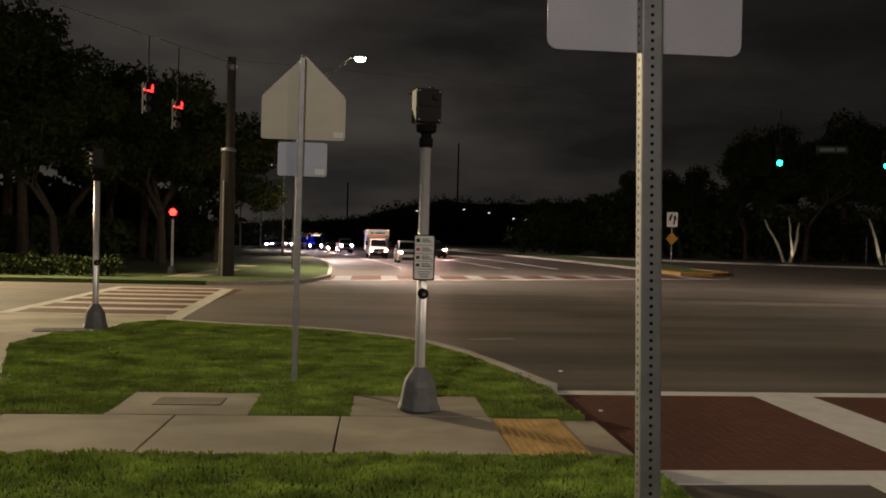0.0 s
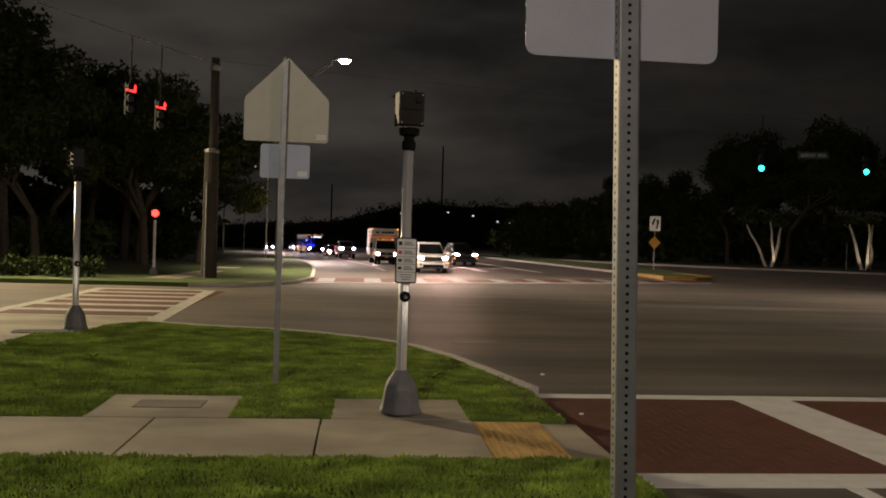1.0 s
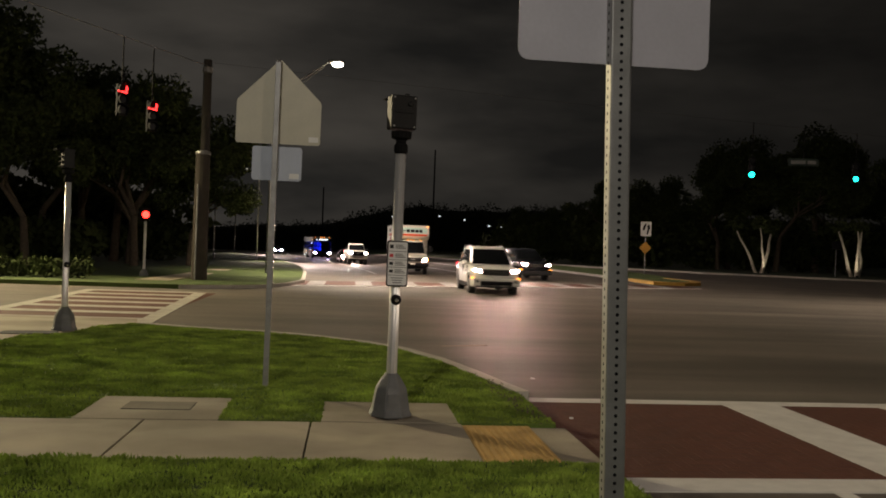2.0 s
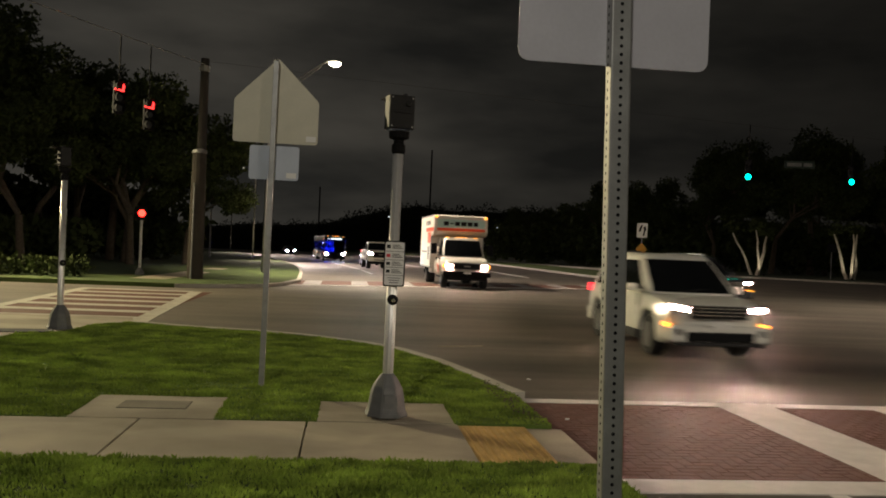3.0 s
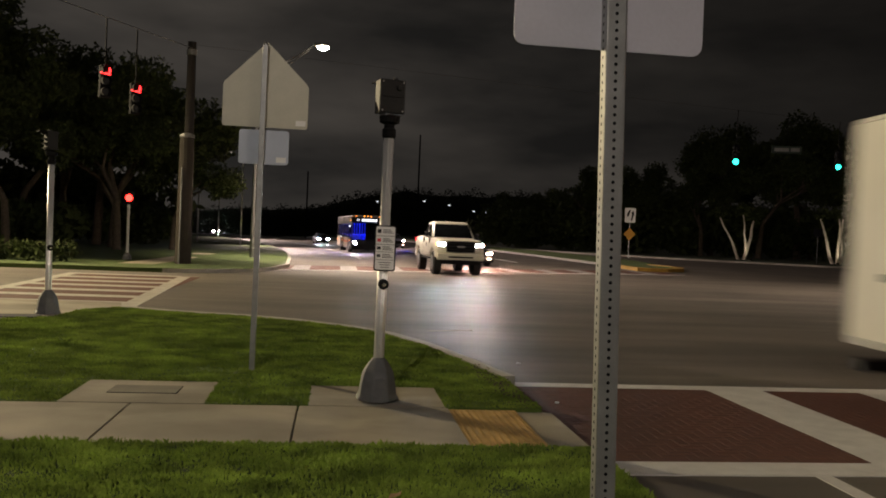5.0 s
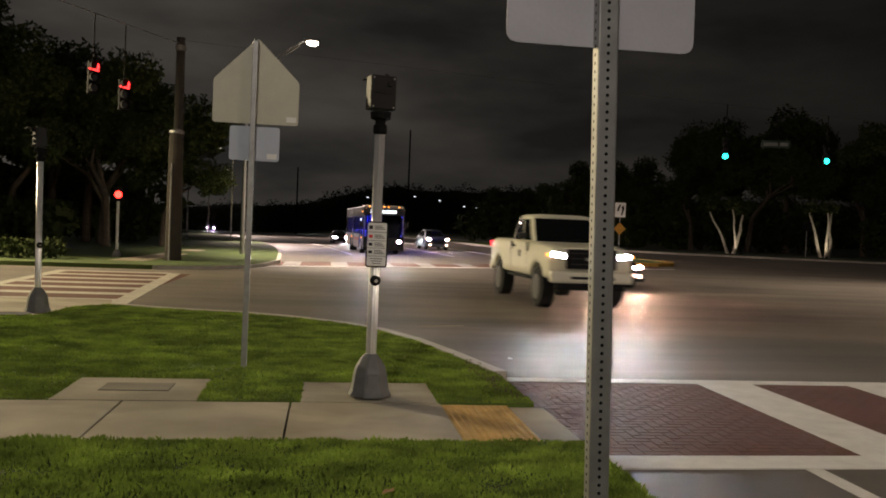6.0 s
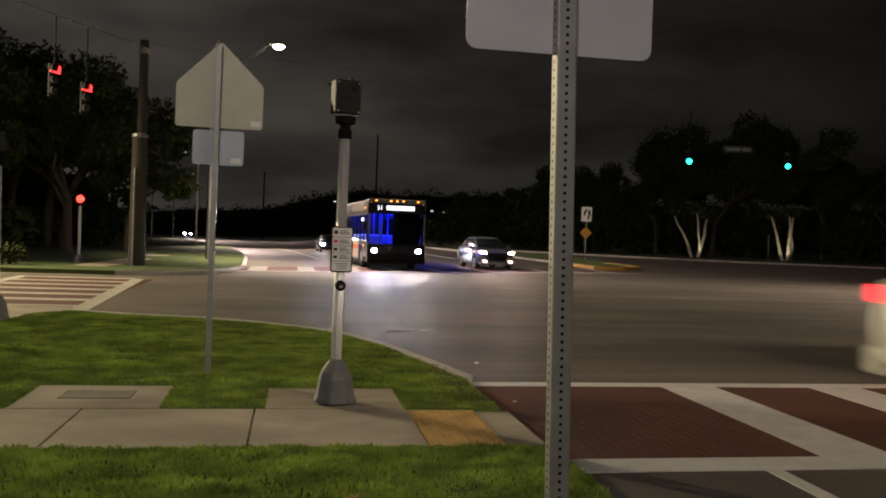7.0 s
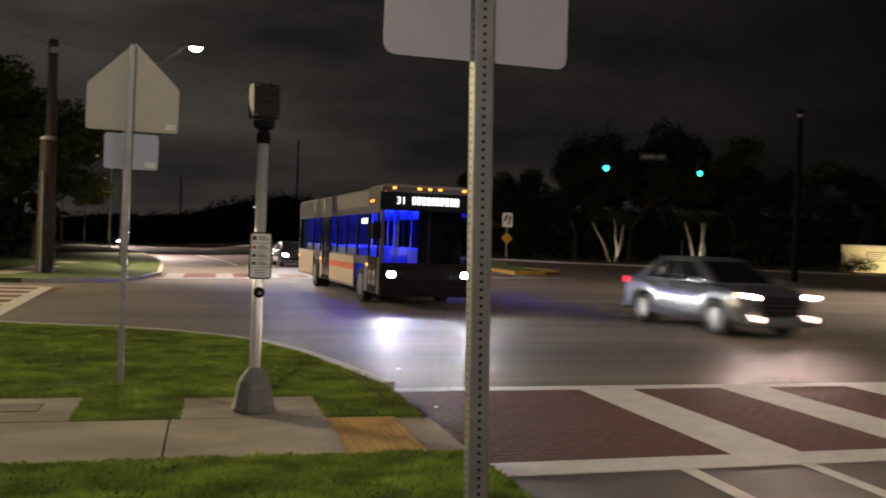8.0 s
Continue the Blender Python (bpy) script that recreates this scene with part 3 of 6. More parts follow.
    turned(bm, [(0.02, 0.0), (0.02, -0.012), (0.014, -0.016)], 12, (0, -0.105, 1.1), "y")
    part("button_cap", bm, CHROME, button)
    if with_sign:
        plaque = part("instruction_sign", plate(bmesh.new(), rounded([(-0.102, 1.225), (0.102, 1.225), (0.102, 1.655), (-0.102, 1.655)], 0.025, 4), -0.075, -0.072), BLACK, pole, "push-button instruction sign, black border, small pictograms and unreadable text")
        bm = bmesh.new()
        plate(bm, rounded([(-0.09, 1.237), (0.09, 1.237), (0.09, 1.643), (-0.09, 1.643)], 0.018, 4), -0.0765, -0.0745)
        part("face", bm, SIGN_WHITE, plaque)
        for z in (1.33, 1.405, 1.475, 1.555):
            part("rule", box(bmesh.new(), -0.088, 0.088, -0.0775, -0.0765, z - 0.002, z + 0.002), BLACK, plaque)
        rows = [(1.60, 0.035), (1.515, 0.03), (1.44, 0.028), (1.368, 0.028)]
        for i, (z, s) in enumerate(rows):
            part("pictogram", box(bmesh.new(), -0.078, -0.042, -0.078, -0.0765, z - s / 2, z + s / 2), PLASTIC if i != 1 else PICTO_RED, plaque)
            for k in range(3):
                part("text_bar", box(bmesh.new(), -0.025, 0.045 + 0.03 * ((k * 7) % 3) / 2, -0.078, -0.0765, z + 0.014 - k * 0.014 - 0.003, z + 0.014 - k * 0.014 + 0.003), PLASTIC, plaque)
        for k in range(3):
            part("text_bar", box(bmesh.new(), -0.06 + 0.01 * k, 0.06 - 0.008 * k, -0.078, -0.0765, 1.305 - k * 0.022 - 0.003, 1.305 - k * 0.022 + 0.003), PLASTIC, plaque)
    return pole


pedestrian_pole(pose(0.44, 8.07, 0.025, 0, 0.3, 6), True, 8)
pedestrian_pole(pose(-4.72, 14.85, 0.0, 0, -0.3, 30), False, 90)


# ---- signals, poles and street lamps across the junction ----
def street_lamp(x, y, heading, height, reach, dim=False):
    lamp = empty("street_lamp", pose(x, y, 0, 0, 0, heading), "grey street lamp with curved double arm and cobra head", "street lamp", "street lamps")
    bm = bmesh.new()
    tube(bm, (0, 0, road_z(x, y) - 0.2), (0, 0, height - 1.75), 0.11, 0.06, 12)
    part("pole", bm, GALV, lamp)
    bm = bmesh.new()
    pts = [(reach * k / 8, 0, height - 1.8 + 1.92 * (k / 8) ** 0.9) for k in range(9)]
    for a, b in zip(pts, pts[1:]):
        tube(bm, a, b, 0.032, 0.032, 8)
    pts = [(reach * 0.9 * k / 6, 0, height - 2.2 + 2.05 * (k / 6) ** 0.9) for k in range(7)]
    for a, b in zip(pts, pts[1:]):
        tube(bm, a, b, 0.022, 0.022, 6)
    part("arm", bm, GALV, lamp)
    bm = bmesh.new()
    box(bm, reach - 0.1, reach + 0.65, -0.15, 0.15, height + 0.06, height + 0.2, 0.05)
    head = part("lamp_head", bm, GALV, lamp)
    bm = bmesh.new()
    rings = []
    for h, f in ((0.06, 1.0), (0.0, 0.96), (-0.06, 0.8), (-0.1, 0.5), (-0.115, 0.2)):
        rings.append([bm.verts.new((reach + 0.36 + 0.27 * f * math.cos(2 * math.pi * k / 16), 0.17 * f * math.sin(2 * math.pi * k / 16), height + h)) for k in range(16)])
    for p, q in zip(rings, rings[1:]):
        for k in range(16):
            bm.faces.new((p[k], p[(k + 1) % 16], q[(k + 1) % 16], q[k]))
    bm.faces.new(rings[-1])
    part("lens", bm, DIM_LAMP_GLOW if dim else LAMP_GLOW, head, "glowing lens")
    return lamp


street_lamp(-3.9, 41.0, 0, 10.1, 2.6)
street_lamp(-23.6, 31.0, 0, 10.0, 2.3)
street_lamp(-6.1, -13.0, 0, 10.0, 2.3)
for x, y, h in ((-14.4, 92, 9), (-20, 150, 10)):
    street_lamp(x, y, 0, h, 2.6, True)


def signal_head(name, m, lit, label, arrow=False, hang=0.75):
    """A three-lamp vehicle signal facing +x of its pose, hung from its top."""
    sig = empty(name, m, label, "traffic signal", "hung traffic signals")
    bm = bmesh.new()
    box(bm, -0.12, 0.1, -0.17, 0.17, -1.05, 0.0, 0.03)
    part("housing", bm, BLACK, sig)
    for i in range(3):
        z = -0.18 - 0.345 * i
        bm = bmesh.new()
        seg = 14
        rings = [[bm.verts.new((xx, r * math.cos(2 * math.pi * k / seg), z + r * math.sin(2 * math.pi * k / seg))) for k in range(seg)] for xx, r in ((0.1, 0.155), (0.34, 0.155), (0.34, 0.145), (0.1, 0.145))]
        for a, b in zip(rings, rings[1:]):
            for k in range(seg):
                if math.sin(2 * math.pi * (k + 0.5) / seg) > -0.75:
                    bm.faces.new((a[k], a[(k + 1) % seg], b[(k + 1) % seg], b[k]))
        part("visor", bm, BLACK, sig)
        bm = bmesh.new()
        if arrow and i == 0 and lit == "red":
            slant = pose(0, 0, z, -8, 0, 0)
            box(bm, 0.1, 0.17, -0.15, 0.15, -0.13, -0.085, m=slant)
            box(bm, 0.1, 0.17, 0.085, 0.15, -0.13, 0.14, m=slant)
        else:
            bmesh.ops.create_cone(bm, cap_ends=True, segments=18, radius1=0.145, radius2=0.11, depth=0.03, matrix=pose(0.11, 0, z, 0, 90, 0))
        on = (lit == "red" and i == 0) or (lit == "green" and i == 2)
        part("lens", bm, (RED_ARROW if arrow else RED_SIGNAL) if on and lit == "red" else GREEN_SIGNAL if on else CABIN_DARK, sig, "glowing %s lens" % lit if on else "unlit dark lens")
    bm = bmesh.new()
    tube(bm, (0, 0, 0), (0, 0, hang), 0.025, seg=8)
    part("hanger", bm, BLACK, sig)
    return sig


# signals for the side street: red arrows seen obliquely
signal_head("traffic_signal", pose(-7.555, 28.63, 6.53, 0, 0, -62), "red", "black hung traffic signal with a red arrow lit", True, 1.5)
signal_head("traffic_signal", pose(-6.92, 30.03, 6.22, 0, 0, -62), "red", "black hung traffic signal with a red arrow lit", True, 1.8)
# greens over the far side of the junction
signal_head("traffic_signal", pose(19.81, 40.7, 6.62, 0, 0, -115), "green", "black hung traffic signal with green lit", hang=1.75)
signal_head("traffic_signal", pose(26.6, 42.77, 6.85, 0, 0, -115), "green", "black hung traffic signal with green lit", hang=1.57)
name_sign = empty("street_name_sign", pose(23.05, 41.69, 6.62, 0, 0, -15), "hung street name sign too dark to read", "street sign")
bm = bmesh.new()
box(bm, -0.75, 0.75, -0.02, 0.02, -0.2, 0.2, 0.01)
part("panel", bm, SIGN_GREEN, name_sign)
bm = bmesh.new()
box(bm, -0.62, 0.1, -0.024, -0.02, -0.09, 0.09)
part("text_bar", bm, CAST_BASE, name_sign)
bm = bmesh.new()
box(bm, 0.2, 0.62, -0.024, -0.02, -0.09, 0.09)
part("text_bar", bm, CAST_BASE, name_sign)
bm = bmesh.new()
tube(bm, (0, 0, 0.2), (0, 0, 1.78), 0.015)
part("hanger", bm, BLACK, name_sign)


def strain_pole(x, y, height, r, label, mat=DARK_POLE):
    pole = empty("strain_pole", pose(x, y, 0), label, "utility pole", "concrete strain poles")
    bm = bmesh.new()
    tube(bm, (0, 0, -0.5), (0, 0, height), r, r * 0.75, 12)
    part("shaft", bm, mat, pole)
    bm = bmesh.new()
    turned(bm, [(r * 0.82, height - 0.5), (r * 0.95, height - 0.48), (r * 0.95, height - 0.3), (r * 0.8, height - 0.28)], 12)
    part("band", bm, GALV, pole)
    return pole


strain_pole(-5.66, 33.3, 8.4, 0.21, "tall dark concrete strain pole carrying the signal wire")
strain_pole(35.1, 45.3, 10.6, 0.22, "dark strain pole at the far corner", SIGNAL_BLACK)


# shorter, stouter concrete post in front of the tall one, with a metal cap
stub = empty("concrete_post", pose(-5.62, 32.7, 0), "stout brown concrete post with a pale cap", "utility post")
part("shaft", tube(bmesh.new(), (0, 0, -0.5), (0, 0, 4.75), 0.31, 0.26, 14), POLE_CONCRETE, stub)
part("cap", turned(bmesh.new(), [(0.28, 4.72), (0.29, 4.76), (0.27, 4.84), (0.1, 4.9)], 14), GALV, stub)
part("conduit", tube(bmesh.new(), (-0.1, -0.33, -0.3), (-0.1, -0.29, 3.6), 0.03, seg=8), GALV, stub)


def cable(name, a, b, sag, r=0.014, mat=GALV):
    bm = bmesh.new()
    pts = []
    for k in range(17):
        t = k / 16
        p = Vector(a).lerp(Vector(b), t)
        p.z -= sag * 4 * t * (1 - t)
        pts.append(p)
    for p, q in zip(pts, pts[1:]):
        tube(bm, p, q, r, r, 5, False)
    thing(name, bm, mat, "thin span wire between the strain poles", "cable")


cable("span_wire", (-5.6, 32.9, 8.1), (-12.43, 18.0, 8.1), 0.05)
cable("span_wire", (-5.5, 33.0, 8.25), (34.9, 45.3, 8.5), 0.06, 0.005, DARK_POLE)
strain_pole(-12.43, 18.0, 8.4, 0.24, "concrete strain pole on the side street")

# red signal on its slender pole across the side street
red_pole = empty("pedestal_signal", pose(-7.93, 34.0, 0.02), "thin pedestal pole with a glowing red signal", "traffic signal")
bm = bmesh.new()
tube(bm, (0, 0, -0.1), (0, 0, 2.15), 0.055, seg=10)
part("pole", bm, ALU, red_pole)
bm = bmesh.new()
turned(bm, [(0.18, -0.05), (0.17, 0.15), (0.07, 0.3)], 10)
part("base", bm, CAST_BASE, red_pole)
bm = bmesh.new()
box(bm, -0.17, 0.17, -0.1, 0.12, 2.15, 2.65, 0.03)
housing = part("housing", bm, BLACK, red_pole)
bm = bmesh.new()
bmesh.ops.create_cone(bm, cap_ends=True, segments=18, radius1=0.14, radius2=0.1, depth=0.05, matrix=pose(0.02, -0.12, 2.4, 90, 0, 0))
part("lens", bm, RED_SIGNAL, housing, "glowing red lens")

# lane sign with its diamond marker on the median
kr = empty("median_sign", pose(22.0, 62.0, 0.05, 0, 0, -12), "white sign over a yellow diamond marker on the median", "road sign")
bm = bmesh.new()
tube(bm, (0, 0, -0.1), (0, 0, 3.95), 0.04, seg=8)
part("post", bm, GALV, kr)
bm = bmesh.new()
plate(bm, rounded([(-0.4, 2.85), (0.4, 2.85), (0.4, 3.95), (-0.4, 3.95)], 0.06, 3), -0.06, -0.045)
panel = part("panel", bm, SIGN_WHITE, kr)
bm = bmesh.new()
plate(bm, [(-0.22, 3.5), (-0.08, 3.8), (0.04, 3.8), (-0.06, 3.5), (-0.12, 3.3), (-0.24, 3.3)], -0.066, -0.06)
plate(bm, [(0.06, 3.0), (0.16, 3.0), (0.24, 3.4), (0.3, 3.35), (0.24, 3.75), (0.06, 3.6), (0.14, 3.5)], -0.066, -0.06)
part("symbol", bm, BLACK, panel)
bm = bmesh.new()
plate(bm, [(0, 1.5), (0.45, 1.98), (0, 2.46), (-0.45, 1.98)], -0.06, -0.045)
part("diamond", bm, SIGN_YELLOW, kr, "yellow diamond marker")

# slim poles and a small sign along the far left kerb
for x, y, h in ((-9.5, 88, 9.2), (-4.9, 51.5, 8.0)):
    bm = bmesh.new()
    tube(bm, (0, 0, -1.0), (0, 0, h), 0.085, 0.06, 8)
    thing("light_pole", bm, LIT_POLE, "slender bare metal pole by the far kerb", "pole", "slender poles", m=pose(x, y, 0))


# ---- vehicles: local x forward, origin on the ground under the front axle ----
def body_loft(bm, stations, wheels, arch, clear, bow=0.13):
    """A body shell from stations (x, half width, belt height, underside); arches are cut into its lower edge, nose and tail bow out."""
    x0, x1 = stations[0][0], stations[-1][0]
    n = int((x1 - x0) / 0.055)

    def smooth(values, i, t):
        p = [values[max(0, min(len(values) - 1, i + k))] for k in (-1, 0, 1, 2)]
        v = 0.5 * (2 * p[1] + (p[2] - p[0]) * t + (2 * p[0] - 5 * p[1] + 4 * p[2] - p[3]) * t * t + (3 * p[1] - p[0] - 3 * p[2] + p[3]) * t ** 3)
        return min(max(v, min(p[1], p[2]) - 0.01), max(p[1], p[2]) + 0.01)

    rings = []
    for i in range(n + 1):
        x = x0 + (x1 - x0) * i / n
        k = max(j for j in range(len(stations) - 1) if stations[j][0] <= x + 1e-6)
        t = (x - stations[k][0]) / (stations[k + 1][0] - stations[k][0])
        hw, top = (smooth([a[c] for a in stations], k, t) for c in (1, 2))
        low = smooth([a[3] if len(a) > 3 else clear for a in stations], k, t)
        flare = 0.0
        for wx in wheels:
            d = abs(x - wx)
            if d < arch:
                low = max(low, math.sqrt(arch * arch - d * d) + arch * 0.86)
            flare = max(flare, 0.022 * ease(1.6 - d / arch))
        low = min(low, top - 0.1)
        h = top - low
        ring = [(hw * 0.92, low), (hw * 0.975 + flare, low + 0.05 * h), (hw + flare, low + 0.25 * h), (hw + flare * 0.4, low + 0.5 * h), (hw * 0.995, low + 0.68 * h), (hw * 0.965, low + 0.74 * h), (hw * 0.95, low + 0.88 * h), (hw * 0.9, low + 0.955 * h), (hw * 0.8, top - 0.01 * h), (hw * 0.66, top), (hw * 0.6, top - 0.008), (hw * 0.25, top + 0.006)]
        pts = ring + [(-y, z) for y, z in ring[::-1]]
        push = bow * (ease((x - x1 + 0.6) / 0.6) - 0.5 * ease((x0 + 0.4 - x) / 0.4))
        rings.append([bm.verts.new((x - push * (y / hw) ** 2, y, z)) for y, z in pts])
    m = len(rings[0])
    for a, b in zip(rings, rings[1:]):
        for k in range(m):
            bm.faces.new((a[k], a[(k + 1) % m], b[(k + 1) % m], b[k]))
    bm.faces.new(rings[0][::-1])
    bm.faces.new(rings[-1])
    return bm


def prism(bm, lower, upper, z0, z1):
    """A tapered block: (x0, x1, half width) below and above."""
    def ring(r, z):
        x0, x1, w = r
        return [bm.verts.new(p) for p in ((x0, -w, z), (x1, -w, z), (x1, w, z), (x0, w, z))]
    a, b = ring(lower, z0), ring(upper, z1)
    bm.faces.new(a[::-1])
    bm.faces.new(b)
    for i in range(4):
        bm.faces.new((a[i], a[(i + 1) % 4], b[(i + 1) % 4], b[i]))
    return bm


def wheel(parent, x, y, r, w, side):
    bm = bmesh.new()
    turned(bm, [(r * 0.6, -w / 2), (r * 0.93, -w / 2), (r, -w / 2 + 0.03), (r, w / 2 - 0.03), (r * 0.93, w / 2), (r * 0.6, w / 2)], 28, (0, 0, 0), "y")
    ob = part("wheel", bm, RUBBER, parent, "black tyre on a pale rim", smooth=False)
    ob.matrix_basis = pose(x, y, r)
    bm = bmesh.new()
    turned(bm, [(r * 0.62, -0.02), (r * 0.62, 0.01), (r * 0.52, 0.012), (r * 0.5, -0.02)][:4], 24, (0, side * (w / 2 - 0.005), 0), "y")
    for k in range(6):
        a = 2 * math.pi * k / 6
        box(bm, 0.04, r * 0.56, -0.012, 0.012, -0.028, 0.028, m=Matrix.Translation((0, side * (w / 2 + 0.004), 0)) @ Euler((0, a, 0)).to_matrix().to_4x4())
    turned(bm, [(0.06, -0.012), (0.06, 0.02), (0.04, 0.024)], 12, (0, side * (w / 2 + 0.002), 0), "y")
    part("rim", bm, RIM, ob, "bright spoked rim")
    return ob


def quad_panel(bm, pts, normal, thick=0.006):
    n = Vector(normal).normalized() * thick
    a = [bm.verts.new(Vector(p)) for p in pts]
    b = [bm.verts.new(Vector(p) + n) for p in pts]
    k = len(pts)
    bm.faces.new(a)
    bm.faces.new(b[::-1])
    for i in range(k):
        bm.faces.new((a[i], b[i], b[(i + 1) % k], a[(i + 1) % k]))
    return bm


def greenhouse(root, paint_mat, lower, upper, z0, z1, side_cuts, bow=0.09):
    """Cabin: a curved shell with a crowned roof, and dark curved glass let into its pillars."""
    (a0, a1, aw), (b0, b1, bw) = lower, upper

    def ends(f):
        arc = 0.06 * f * (1 - f) * 4
        return a0 + (b0 - a0) * f - arc * 0.5, a1 + (b1 - a1) * f + arc * 0.5, aw + (bw - aw) * f + 0.035 * f * (1 - f) * 4 * 0.6

    def on_side(t, f):
        xa, xb, w = ends(f)
        return Vector((xa + (xb - xa) * t, w * (1 - 0.07 * (2 * t - 1) ** 2), z0 + (z1 - z0) * f))

    def on_end(q, f, nose):
        xa, xb, w = ends(f)
        out = bow * (1 - q * q)
        return Vector((xb + out if nose else xa - out * 0.6, q * w * 0.93, z0 + (z1 - z0) * f))

    bm = bmesh.new()
    rings = []
    levels = [(k / 6, 0.0, 1.0) for k in range(7)] + [(1.0, 0.028, 0.955), (1.0, 0.05, 0.86), (1.0, 0.064, 0.6)]
    for f, lift, shrink in levels:
        pts = [on_end(-1 + 2 * k / 8, f, True) for k in range(8)]
        pts += [on_side(1 - k / 12, f) for k in range(12)]
        pts += [on_end(1 - 2 * k / 8, f, False) for k in range(8)]
        pts += [Vector((p.x, -p.y, p.z)) for p in (on_side(k / 12, f) for k in range(12))]
        mid = (ends(1)[0] + ends(1)[1]) / 2
        rings.append([bm.verts.new((mid + (p.x - mid) * shrink, p.y * shrink, p.z + lift)) for p in pts])
    for a, b in zip(rings, rings[1:]):
        for k in range(len(a)):
            bm.faces.new((a[k], a[(k + 1) % len(a)], b[(k + 1) % len(a)], b[k]))
    bm.faces.new(rings[0][::-1])
    bm.faces.new(rings[-1])
    cabin = part("cabin", bm, paint_mat, root, smooth=True)

    def pane_of(name, point, normal, label, nu=8, nv=4):
        bm = bmesh.new()
        for off in (0.007, -0.004):
            grid = [[bm.verts.new(point(i / nu, j / nv) + normal * off) for i in range(nu + 1)] for j in range(nv + 1)]
            for p, q in zip(grid, grid[1:]):
                for i in range(nu):
                    bm.faces.new((p[i], p[i + 1], q[i + 1], q[i]))
        part(name, bm, WINDOW, cabin, label, smooth=True)

    for sgn in (1, -1):
        for t0, t1 in side_cuts:
            def point(u, v, sgn=sgn, t0=t0, t1=t1):
                p = on_side(t0 + (t1 - t0) * u, 0.08 + 0.8 * v)
                return Vector((p.x, p.y * sgn, p.z))
            pane_of("side_window", point, Vector((0, sgn, 0.25)).normalized(), "dark side window")
    pane_of("windscreen", lambda u, v: on_end((2 * u - 1) * 0.93, 0.05 + 0.87 * v, True), Vector((1, 0, 0.6)).normalized(), "dark glass")
    pane_of("rear_window", lambda u, v: on_end((2 * u - 1) * 0.9, 0.12 + 0.76 * v, False), Vector((-1, 0, 0.4)).normalized(), "dark glass")
    for sgn in (1, -1):
        part("wiper", tube(bmesh.new(), on_end(0.05 * sgn - 0.3, 0.05, True) + Vector((0.02, 0, 0.02)), on_end(0.05 * sgn + 0.3, 0.13, True) + Vector((0.02, 0, 0.02)), 0.008, seg=6), BLACK, cabin)
    return cabin


def small_box(name, mat, parent, x0, x1, y0, y1, z0, z1, bevel=0.01, label=""):
    return part(name, box(bmesh.new(), x0, x1, y0, y1, z0, z1, bevel), mat, parent, label)


